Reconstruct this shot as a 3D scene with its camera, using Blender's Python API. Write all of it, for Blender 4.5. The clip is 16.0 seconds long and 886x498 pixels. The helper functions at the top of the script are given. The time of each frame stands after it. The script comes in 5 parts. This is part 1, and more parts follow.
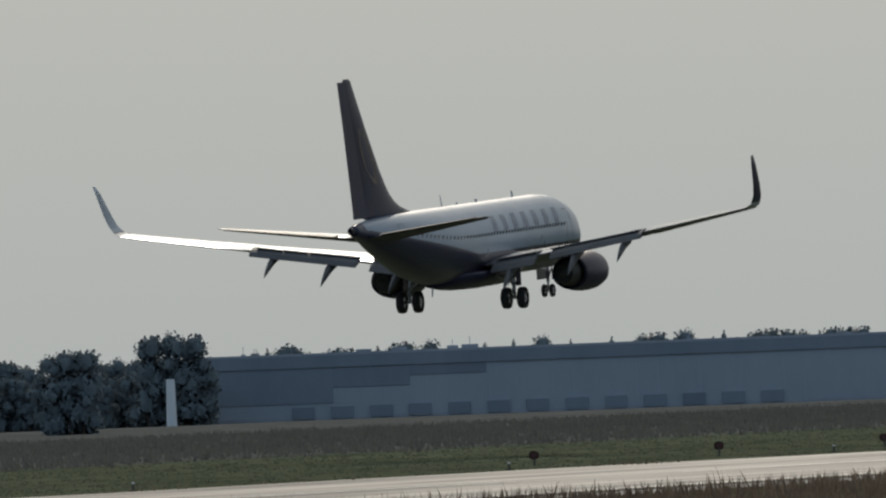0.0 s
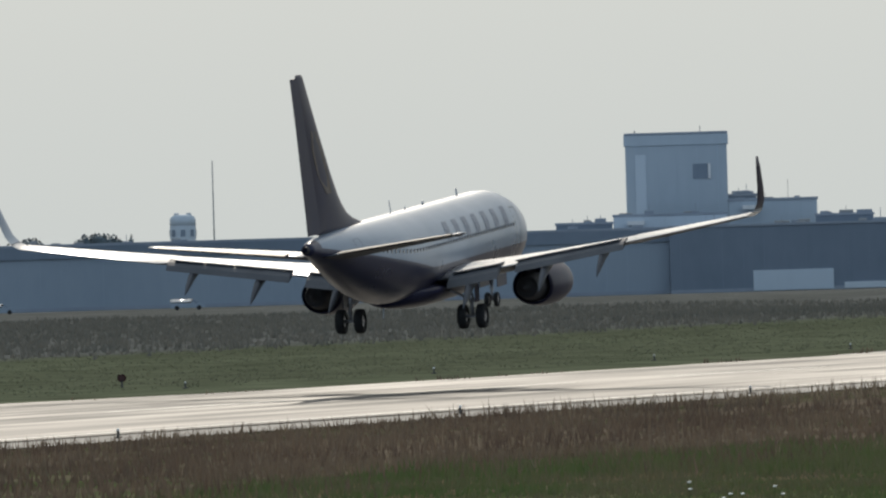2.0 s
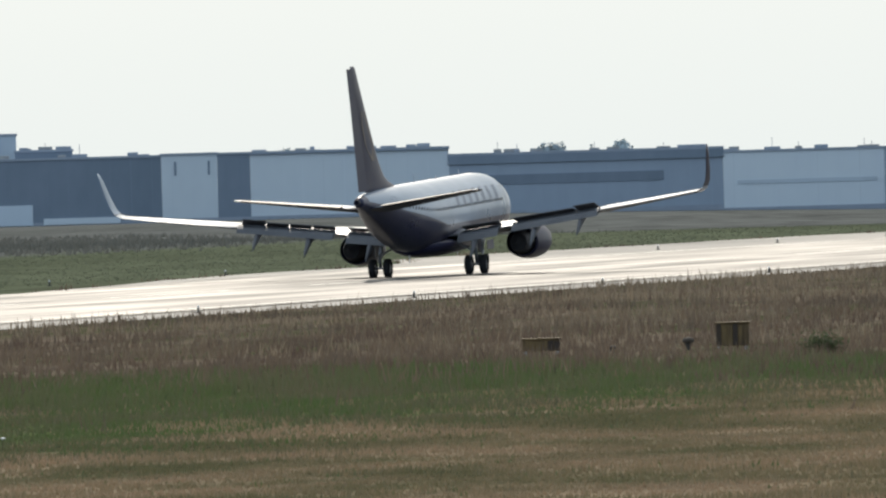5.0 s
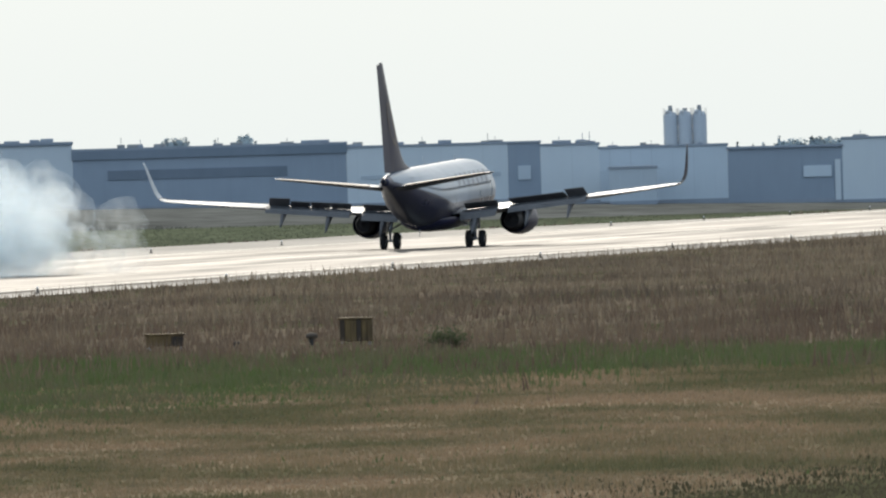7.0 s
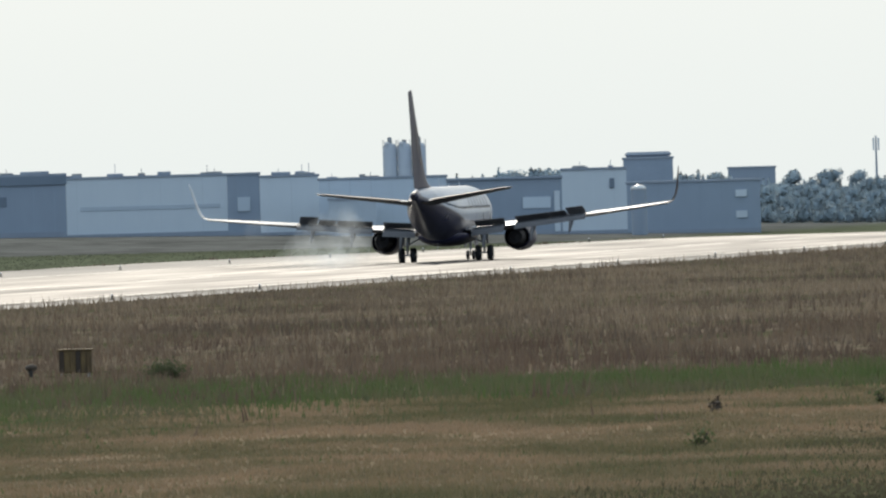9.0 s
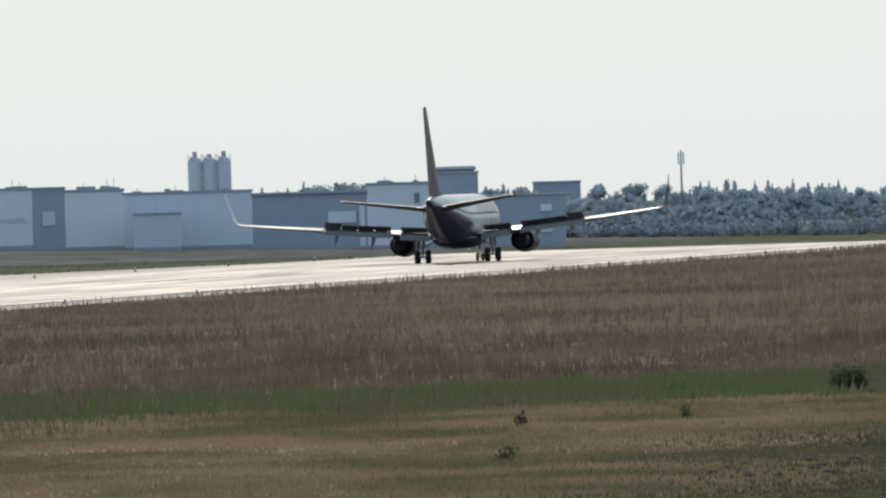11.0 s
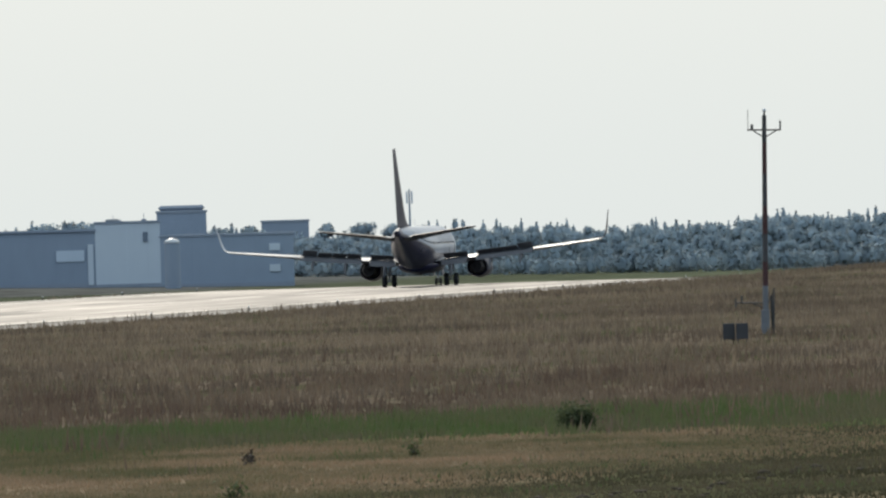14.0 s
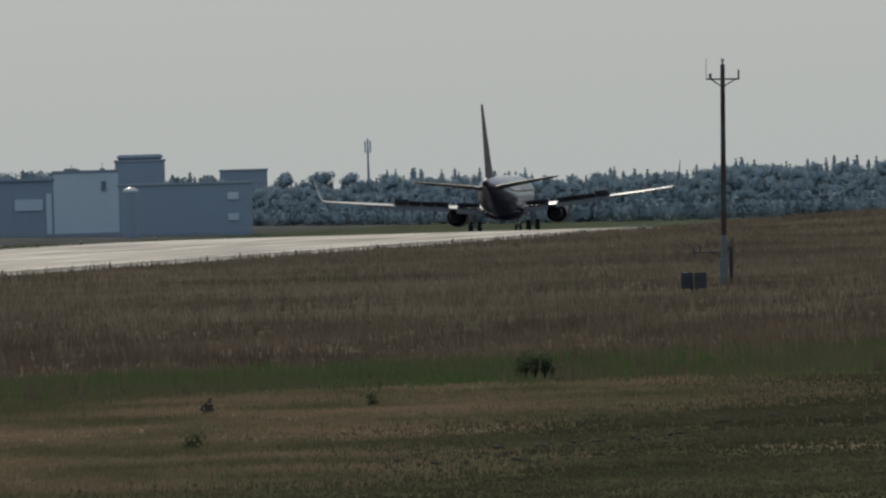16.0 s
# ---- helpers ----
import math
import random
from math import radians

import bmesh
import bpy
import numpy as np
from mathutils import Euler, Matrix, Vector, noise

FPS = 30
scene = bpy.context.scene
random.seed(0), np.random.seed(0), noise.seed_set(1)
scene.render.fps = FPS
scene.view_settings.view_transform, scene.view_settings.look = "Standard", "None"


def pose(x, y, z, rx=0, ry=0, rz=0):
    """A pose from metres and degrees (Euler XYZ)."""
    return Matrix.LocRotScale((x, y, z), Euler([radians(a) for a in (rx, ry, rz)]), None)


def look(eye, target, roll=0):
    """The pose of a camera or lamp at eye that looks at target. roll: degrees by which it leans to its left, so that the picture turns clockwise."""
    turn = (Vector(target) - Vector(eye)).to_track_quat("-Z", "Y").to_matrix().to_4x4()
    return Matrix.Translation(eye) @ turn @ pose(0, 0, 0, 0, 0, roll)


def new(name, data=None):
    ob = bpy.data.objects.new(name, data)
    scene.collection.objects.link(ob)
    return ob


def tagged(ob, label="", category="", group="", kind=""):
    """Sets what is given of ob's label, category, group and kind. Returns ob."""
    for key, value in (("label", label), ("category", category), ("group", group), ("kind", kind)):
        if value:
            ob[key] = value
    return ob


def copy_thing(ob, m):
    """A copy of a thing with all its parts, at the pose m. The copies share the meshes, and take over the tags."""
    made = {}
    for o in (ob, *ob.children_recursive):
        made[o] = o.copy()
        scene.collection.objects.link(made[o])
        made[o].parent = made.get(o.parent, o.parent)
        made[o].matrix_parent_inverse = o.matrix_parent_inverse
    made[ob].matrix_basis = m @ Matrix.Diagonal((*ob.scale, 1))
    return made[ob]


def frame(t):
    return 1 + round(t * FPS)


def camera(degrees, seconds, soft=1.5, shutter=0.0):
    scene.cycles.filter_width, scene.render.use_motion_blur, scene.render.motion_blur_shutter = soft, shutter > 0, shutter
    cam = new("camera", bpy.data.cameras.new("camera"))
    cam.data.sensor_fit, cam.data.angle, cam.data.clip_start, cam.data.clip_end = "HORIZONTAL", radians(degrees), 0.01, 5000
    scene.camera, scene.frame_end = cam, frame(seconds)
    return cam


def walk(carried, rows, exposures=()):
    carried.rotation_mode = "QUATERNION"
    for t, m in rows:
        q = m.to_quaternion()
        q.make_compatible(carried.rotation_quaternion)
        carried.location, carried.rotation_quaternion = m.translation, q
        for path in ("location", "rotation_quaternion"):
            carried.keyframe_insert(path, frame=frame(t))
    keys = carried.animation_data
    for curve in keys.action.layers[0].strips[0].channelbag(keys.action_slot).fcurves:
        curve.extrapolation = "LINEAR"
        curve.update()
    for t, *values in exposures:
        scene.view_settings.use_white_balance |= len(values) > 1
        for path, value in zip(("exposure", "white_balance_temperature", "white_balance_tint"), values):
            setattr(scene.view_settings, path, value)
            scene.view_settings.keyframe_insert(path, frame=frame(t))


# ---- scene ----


def aim(left, up, lean, height):
    """The camera's pose: degrees left of the runway's direction, up, and lean; height of the eye."""
    a, p = radians(left), radians(up)
    way = Vector((-math.sin(a) * math.cos(p), math.cos(a) * math.cos(p), math.sin(p)))
    eye = Vector((0, 0, height))
    return look(eye, eye + way * 100, -lean)


cam = camera(3.522, 16.0, soft=2.3)
walk(cam, [
    (0, aim(18.5661, 0.5617, 2.177, 3.6)),
    (0.5, aim(17.8493, 0.3460, 2.005, 4.37)),
    (1.0, aim(17.2629, 0.3573, 1.776, 5.13)),
    (1.5, aim(16.0765, 0.2061, 1.662, 6.2)),
    (2, aim(14.8767, 0.0320, 1.662, 6.2)),
    (2.5, aim(14.2049, -0.0841, 1.662, 6.2)),
    (3, aim(13.6027, -0.2094, 1.662, 6.2)),
    (3.5, aim(13.6521, -0.2417, 1.662, 6.2)),
    (4, aim(12.8230, -0.2905, 1.662, 6.2)),
    (4.2, aim(12.4770, -0.2960, 1.662, 6.2)),
    (6.3, aim(10.8502, -0.3432, 1.662, 6.2)),
    (6.5, aim(10.6143, -0.3500, 1.662, 6.2)),
    (7, aim(10.2054, -0.3709, 1.662, 6.2)),
    (7.5, aim(10.1245, -0.3665, 1.662, 6.2)),
    (8, aim(9.6392, -0.3963, 1.662, 6.2)),
    (8.5, aim(9.4302, -0.2922, 1.662, 6.2)),
    (9, aim(9.0864, -0.2775, 1.662, 6.2)),
    (9.2, aim(8.8977, -0.2762, 1.662, 6.2)),
    (11.3, aim(8.1607, -0.2234, 1.662, 6.2)),
    (11.5, aim(8.0259, -0.1981, 1.662, 6.2)),
    (12, aim(7.8551, -0.1312, 1.662, 6.2)),
    (12.5, aim(7.9810, -0.1208, 1.662, 6.2)),
    (13, aim(7.7765, -0.1357, 1.662, 6.2)),
    (13.5, aim(7.5338, -0.1225, 1.662, 6.2)),
    (14, aim(7.2260, -0.1180, 1.662, 6.2)),
    (14.5, aim(7.0845, -0.2659, 1.662, 6.2)),
    (15, aim(7.1743, -0.2745, 1.662, 6.2)),
    (15.5, aim(7.1047, -0.2968, 1.662, 6.2)),
    (16, aim(7.0665, -0.3248, 1.662, 6.2)),
], exposures=[(0, -0.85), (0.5, -0.72), (1.0, -0.56), (1.5, -0.5), (2.0, -0.36), (2.5, -0.16), (3.0, -0.01), (3.5, 0.13), (4.2, 0.18), (6.3, 0.1), (7.0, 0.18), (8.0, 0.22), (9.2, 0.12),
              (11.3, 0.05), (12.5, 0.0), (14.5, 0.02), (15.0, -0.02), (15.4, -0.1), (15.7, -0.65), (16.0, -0.8)])

# ---- light ----
SUN_LEFT, SUN_UP = 14.0, 33.0
world = bpy.data.worlds.new("sky")
scene.world = world
world.use_nodes = True
wn, wl = world.node_tree.nodes, world.node_tree.links
sky = wn.new("ShaderNodeTexSky")
sky.sky_type, sky.sun_disc = "NISHITA", False
sky.sun_elevation, sky.sun_rotation = radians(SUN_UP), radians(-SUN_LEFT)
sky.air_density, sky.dust_density, sky.ozone_density, sky.altitude = 1.0, 5.0, 1.0, 100
haze = wn.new("ShaderNodeMix")   # thick summer haze whitens the whole sky
haze.data_type, haze.inputs[0].default_value = "RGBA", 0.85
wdir, wdot, wmap, wcol = wn.new("ShaderNodeTexCoord"), wn.new("ShaderNodeVectorMath"), wn.new("ShaderNodeMapRange"), wn.new("ShaderNodeMix")
wdot.operation = "DOT_PRODUCT"   # forward scatter: the haze is brightest on the sun's side
wdot.inputs[1].default_value = (-math.sin(radians(SUN_LEFT)), math.cos(radians(SUN_LEFT)), 0.25)
wmap.inputs[1].default_value, wmap.inputs[2].default_value = -0.7, 0.85
wcol.data_type = "RGBA"
wcol.inputs[6].default_value, wcol.inputs[7].default_value = (4.6, 6.05, 7.6, 1), (7.35, 7.95, 7.95, 1)
wl.new(wdir.outputs["Generated"], wdot.inputs[0]), wl.new(wdot.outputs["Value"], wmap.inputs[0]), wl.new(wmap.outputs[0], wcol.inputs[0])
wl.new(wcol.outputs[2], haze.inputs[7])
wl.new(sky.outputs[0], haze.inputs[6]), wl.new(haze.outputs[2], wn["Background"].inputs[0])
wn["Background"].inputs[1].default_value = 0.112
sun = new("sun", bpy.data.lights.new("sun", "SUN"))
sun.data.energy, sun.data.angle, sun.data.color = 2.6, radians(0.8), (1.0, 0.9, 0.76)
sa, se = radians(SUN_LEFT), radians(SUN_UP)
sun.matrix_world = look((-math.sin(sa) * 50, math.cos(sa) * 50, 80),
                        (0, 0, 80 - 50 * math.tan(se)))


# ---- materials ----
def material(name, colour, rough=0.6, metal=0.0, colour2=None, scale=3.0, fine=40.0, bump=0.0, vary=0.0, coat=0.0, stretch=(1, 1, 1), alpha=1.0,
             coords="Object", mid=0.5, spread=0.2, spec=0.5, rvar=0.08):
    m = bpy.data.materials.new(name)
    m.use_nodes = True
    n, l = m.node_tree.nodes, m.node_tree.links
    b = n["Principled BSDF"]
    b.inputs["Roughness"].default_value, b.inputs["Metallic"].default_value = rough, metal
    b.inputs["Coat Weight"].default_value, b.inputs["Alpha"].default_value = coat, alpha
    b.inputs["Specular IOR Level"].default_value = spec
    tc = n.new("ShaderNodeTexCoord")
    mp = n.new("ShaderNodeMapping")
    mp.inputs["Scale"].default_value = stretch
    l.new(tc.outputs[coords], mp.inputs[0])
    big, small = n.new("ShaderNodeTexNoise"), n.new("ShaderNodeTexNoise")
    big.inputs["Scale"].default_value, small.inputs["Scale"].default_value = scale, fine
    big.inputs["Detail"].default_value, small.inputs["Detail"].default_value = 4, 3
    l.new(mp.outputs[0], big.inputs[0]), l.new(mp.outputs[0], small.inputs[0])
    add = n.new("ShaderNodeMath")
    add.operation = "MULTIPLY_ADD"
    l.new(small.outputs[0], add.inputs[0])
    add.inputs[1].default_value = 0.4
    l.new(big.outputs[0], add.inputs[2])
    ramp = n.new("ShaderNodeMapRange")
    ramp.inputs[1].default_value, ramp.inputs[2].default_value = mid + 0.2 - spread, mid + 0.2 + spread
    l.new(add.outputs[0], ramp.inputs[0])
    mix = n.new("ShaderNodeMix")
    mix.data_type = "RGBA"
    c2 = colour2 or tuple(c * 0.8 for c in colour)
    mix.inputs[6].default_value, mix.inputs[7].default_value = (*colour, 1), (*c2, 1)
    l.new(ramp.outputs[0], mix.inputs[0])
    out = mix.outputs[2]
    if vary:
        info, hsv, rng = n.new("ShaderNodeObjectInfo"), n.new("ShaderNodeHueSaturation"), n.new("ShaderNodeMapRange")
        rng.inputs[3].default_value, rng.inputs[4].default_value = 1 - vary, 1 + vary
        l.new(info.outputs["Random"], rng.inputs[0]), l.new(rng.outputs[0], hsv.inputs["Value"]), l.new(out, hsv.inputs["Color"])
        out = hsv.outputs[0]
    l.new(out, b.inputs["Base Color"])
    rr = n.new("ShaderNodeMapRange")
    rr.inputs[3].default_value, rr.inputs[4].default_value = max(rough - rvar, 0.02), min(rough + rvar, 1)
    l.new(big.outputs[0], rr.inputs[0]), l.new(rr.outputs[0], b.inputs["Roughness"])
    if bump:
        bp = n.new("ShaderNodeBump")
        bp.inputs["Strength"].default_value, bp.inputs["Distance"].default_value = bump, 0.02
        l.new(small.outputs[0], bp.inputs["Height"]), l.new(bp.outputs[0], b.inputs["Normal"])
    return m


# white paint toned to blue-grey: its shaded look is put into the colour
SHADED_WHITE = material("shaded_white_paint", (0.32, 0.375, 0.445), 0.36, coat=0.0, spec=0.35, colour2=(0.28, 0.33, 0.395), scale=0.4, fine=6)
NAVY = material("navy_paint", (0.022, 0.02, 0.042), 0.4, spec=0.16, coat=0.0, colour2=(0.026, 0.028, 0.06), scale=0.5, fine=6)
GOLD = material("gold_paint", (0.085, 0.06, 0.045), 0.42, colour2=(0.055, 0.042, 0.04), spec=0.22)
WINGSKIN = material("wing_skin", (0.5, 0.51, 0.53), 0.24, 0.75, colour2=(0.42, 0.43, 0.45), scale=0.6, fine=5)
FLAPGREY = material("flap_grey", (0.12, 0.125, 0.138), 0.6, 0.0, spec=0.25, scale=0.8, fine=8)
# grey paint of the lower skins, darkened to put their shade into the colour
SHADED_UNDERSIDE = material("shaded_underside_grey", (0.06, 0.058, 0.062), 0.5, spec=0.3, colour2=(0.045, 0.044, 0.05), scale=0.8, fine=8)
SHADED_UNDERWING = material("shaded_underwing_grey", (0.12, 0.12, 0.128), 0.5, spec=0.35, colour2=(0.095, 0.095, 0.105), scale=0.8, fine=8)
SPOILER = material("spoiler_grey", (0.19, 0.18, 0.18), 0.7, spec=0.2, colour2=(0.14, 0.135, 0.14), scale=0.8, fine=8)
STEEL = material("bare_steel", (0.4, 0.4, 0.42), 0.35, 0.9, scale=2, fine=20)
DARKMETAL = material("burnt_metal", (0.06, 0.056, 0.058), 0.6, 0.2, scale=2, fine=20)
RUBBER = material("tyre_rubber", (0.02, 0.02, 0.021), 0.8, scale=3, fine=30, bump=0.2)
GLASS = material("dark_window", (0.02, 0.025, 0.03), 0.08, coat=0.5)
ASPHALT = material("runway_asphalt", (0.085, 0.083, 0.08), 0.62, spec=0.27, colour2=(0.04, 0.04, 0.04), scale=0.35, fine=2.2, stretch=(1, 0.045, 1), spread=0.2, rvar=0.34)
CONCRETE = material("shoulder_concrete", (0.2, 0.192, 0.178), 0.75, spec=0.3, colour2=(0.13, 0.127, 0.118), scale=0.06, fine=0.8, stretch=(1, 0.3, 1))
LINEPAINT = material("line_paint", (0.4, 0.4, 0.38), 0.6, spec=0.3, colour2=(0.14, 0.14, 0.13), scale=0.6, fine=4)
TARBLACK = material("tar_joint", (0.02, 0.02, 0.02), 0.7, scale=0.5)
# far walls and roofs are paled and blued: distance haze is painted in
WALL_LIGHT = material("pale_cladding", (0.6, 0.66, 0.71), 0.7, spec=0.2, colour2=(0.56, 0.62, 0.68), scale=0.08, fine=0.7, stretch=(1, 1, 0.4), vary=0.08)
TOWER_GREY = material("tower_render", (0.45, 0.52, 0.59), 0.7, spec=0.2, colour2=(0.4, 0.47, 0.54), scale=0.08, fine=0.7, stretch=(1, 1, 0.4), vary=0.05)
WALL_MID = material("blue_grey_cladding", (0.52, 0.59, 0.66), 0.7, spec=0.2, colour2=(0.48, 0.55, 0.62), scale=0.08, fine=0.7, stretch=(1, 1, 0.4), vary=0.1)
# paler copy of the slate tone, more haze painted in for the right-hand blocks
WALL_HAZED = material("hazed_cladding", (0.32, 0.38, 0.46), 0.7, spec=0.2, colour2=(0.29, 0.345, 0.42), scale=0.08, fine=0.7, stretch=(1, 1, 0.4), vary=0.06)
HANGAR_BLUE = material("hangar_cladding", (0.34, 0.4, 0.47), 0.7, spec=0.2, colour2=(0.3, 0.36, 0.43), scale=0.08, fine=0.7, stretch=(1, 1, 0.4), vary=0.06)
WALL_DARK = material("slate_cladding", (0.22, 0.265, 0.33), 0.7, spec=0.2, colour2=(0.18, 0.225, 0.28), scale=0.08, fine=0.7, stretch=(1, 1, 0.4), vary=0.1)
ROOFING = material("roof_felt", (0.33, 0.37, 0.43), 0.85, spec=0.1, colour2=(0.27, 0.31, 0.37), scale=0.1, fine=1)
BRICK = material("hazed_panels", (0.31, 0.37, 0.46), 0.8, spec=0.2, colour2=(0.27, 0.33, 0.41), scale=0.3, fine=3)
SILOSTEEL = material("silo_steel", (0.42, 0.47, 0.53), 0.6, 0.0, colour2=(0.37, 0.42, 0.48), scale=0.3, fine=3, stretch=(1, 1, 0.2))
BARK = material("bark", (0.09, 0.07, 0.055), 0.9, colour2=(0.05, 0.04, 0.03), scale=1, fine=10)
# pale blue-grey: distance haze is painted into the far wood's leaf colours
HAZED_LEAF = material("foliage", (0.42, 0.51, 0.565), 0.9, spec=0.0, colour2=(0.4, 0.485, 0.54), scale=0.4, fine=2, vary=0.1)
HAZED_NEEDLE = material("hazed_needles", (0.4, 0.485, 0.54), 0.9, spec=0.0, colour2=(0.38, 0.46, 0.515), scale=0.4, fine=2, vary=0.1)
# darker copy of the leaves, less haze painted in, for the left-hand wood
LESS_HAZED_LEAF = material("less_hazed_foliage", (0.185, 0.235, 0.265), 0.9, spec=0.0, colour2=(0.17, 0.215, 0.245), scale=0.4, fine=2, vary=0.1)
DARKLEAF = material("bush_leaves", (0.085, 0.105, 0.055), 0.8, spec=0.15, colour2=(0.055, 0.07, 0.035), scale=2, fine=9)
SOIL = material("bare_soil", (0.085, 0.07, 0.052), 0.95, spec=0.05, colour2=(0.045, 0.038, 0.03), scale=1, fine=8)
BOXDARK = material("dark_plank", (0.075, 0.055, 0.04), 0.8, colour2=(0.045, 0.038, 0.036), scale=2.5, fine=9, spec=0.15, stretch=(1, 1, 0.25))
BOXPAINT = material("yellow_box_paint", (0.2, 0.135, 0.06), 0.7, colour2=(0.06, 0.042, 0.03), scale=2.5, fine=9, spec=0.2, stretch=(1, 1, 0.25))
POSTPAINT = material("post_paint", (0.06, 0.06, 0.06), 0.6)
BOXGREY = material("box_grey", (0.065, 0.064, 0.068), 0.6, spec=0.3)
REDPAINT = material("red_paint", (0.07, 0.024, 0.024), 0.6)
MASTGREY = material("mast_grey", (0.075, 0.072, 0.075), 0.6, spec=0.3)
MASTBASE = material("mast_base_grey", (0.19, 0.2, 0.215), 0.6, spec=0.3)
LETTER = material("letter_paint", (0.22, 0.25, 0.31), 0.45, spec=0.3)
GALV = material("galvanised_steel", (0.35, 0.36, 0.37), 0.4, 0.7, scale=2, fine=10)
VANWHITE = material("van_white", (0.75, 0.76, 0.77), 0.3, coat=0.5)


def hull_paint():
    """White above, darkened and blued to paint in its shade; navy below and on the tail cone, along a clean line that
    rises towards the tail.
    """
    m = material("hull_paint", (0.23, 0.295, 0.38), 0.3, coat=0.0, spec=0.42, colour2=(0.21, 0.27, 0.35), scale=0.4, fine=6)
    n, l = m.node_tree.nodes, m.node_tree.links
    base = n["Principled BSDF"].inputs["Base Color"]
    white = base.links[0].from_socket
    tc, sep = n.new("ShaderNodeTexCoord"), n.new("ShaderNodeSeparateXYZ")
    l.new(tc.outputs["Object"], sep.inputs[0])
    rise, low, cone, both, mix = n.new("ShaderNodeMapRange"), n.new("ShaderNodeMath"), n.new("ShaderNodeMapRange"), n.new("ShaderNodeMath"), n.new("ShaderNodeMix")
    rise.inputs[1].default_value, rise.inputs[2].default_value, rise.inputs[3].default_value, rise.inputs[4].default_value = -2.4, -18.4, 3.0, 5.08
    l.new(sep.outputs[0], rise.inputs[0])
    low.operation = "SUBTRACT"
    l.new(rise.outputs[0], low.inputs[0]), l.new(sep.outputs[2], low.inputs[1])
    edge = n.new("ShaderNodeMapRange")
    edge.inputs[1].default_value, edge.inputs[2].default_value = -0.015, 0.015
    l.new(low.outputs[0], edge.inputs[0])
    cone.inputs[1].default_value, cone.inputs[2].default_value = -17.29, -17.31
    l.new(sep.outputs[0], cone.inputs[0])
    both.operation = "MAXIMUM"
    l.new(edge.outputs[0], both.inputs[0]), l.new(cone.outputs[0], both.inputs[1])
    mix.data_type = "RGBA"
    mix.inputs[7].default_value = (0.022, 0.024, 0.057, 1)
    l.new(both.outputs[0], mix.inputs[0]), l.new(white, mix.inputs[6]), l.new(mix.outputs[2], base)
    return m


HULL = hull_paint()


# ---- mesh helpers ----
def part(name, bm, mat, parent=None, label="", smooth=False):
    """Links a bmesh as one mesh object, under a thing or part if given."""
    me = bpy.data.meshes.new(name)
    bmesh.ops.recalc_face_normals(bm, faces=bm.faces)
    bm.to_mesh(me)
    bm.free()
    for m in (mat if isinstance(mat, (list, tuple)) else [mat]):
        me.materials.append(m)
    if smooth:
        me.polygons.foreach_set("use_smooth", [True] * len(me.polygons))
    ob = new(name, me)
    ob.parent = parent
    return tagged(ob, label)


def shared(name, me, parent, m):
    ob = new(name, me)
    ob.parent = parent
    ob.matrix_basis = m
    return ob


def box(bm, x0, x1, y0, y1, z0, z1, bevel=0.0, mat=0):
    r = bmesh.ops.create_cube(bm, size=1.0, matrix=Matrix.Translation(((x0 + x1) / 2, (y0 + y1) / 2, (z0 + z1) / 2)) @ Matrix.Diagonal((x1 - x0, y1 - y0, z1 - z0, 1)))
    fs = {f for v in r["verts"] for f in v.link_faces}
    for f in fs:
        f.material_index = mat
    if bevel:
        bmesh.ops.bevel(bm, geom=list({e for v in r["verts"] for e in v.link_edges}), offset=bevel, segments=1, affect="EDGES")


def tube(bm, a, b, r0, r1=None, seg=10, caps=True):
    a, b = Vector(a), Vector(b)
    m = Matrix.Translation((a + b) / 2) @ (b - a).to_track_quat("Z", "Y").to_matrix().to_4x4()
    bmesh.ops.create_cone(bm, cap_ends=caps, segments=seg, radius1=r0, radius2=r0 if r1 is None else r1, depth=(b - a).length, matrix=m)


def loft(bm, rings, close=True, caps=True, mats=None):
    """Skins a list of equal rings of points."""
    vs = [[bm.verts.new(p) for p in ring] for ring in rings]
    n = len(vs[0])
    for i in range(len(vs) - 1):
        for j in range(n if close else n - 1):
            k = (j + 1) % n
            f = bm.faces.new((vs[i][j], vs[i][k], vs[i + 1][k], vs[i + 1][j]))
            if mats:
                f.material_index = mats(f.calc_center_median())
    if caps:
        bm.faces.new(vs[0][::-1]), bm.faces.new(vs[-1])
    return vs


def thing(name, label, category, group="", m=None):
    ob = new(name)
    ob.empty_display_size = 0.5
    if m is not None:
        ob.matrix_basis = m
    return tagged(ob, label, category, group)


# ---- ground ----
def step(a, b, v):
    k = np.clip((v - a) / (b - a), 0, 1)
    return k * k * (3 - 2 * k)


def height(x, y):
    """The land: level round the runway, falling beyond its crest, with a low rise beside its far end."""
    d = np.maximum(y - 1325.0, 0)
    fall = np.minimum(d * d * 0.00008, 0.55 + 0.013 * np.maximum(d - 83, 0))
    fall = np.minimum(fall, 3.2) * step(-430, -230, x)
    rise = 1.1 * np.exp(-((y - 1330) / 170.0) ** 2) * step(-143, -118, x)
    return rise - fall


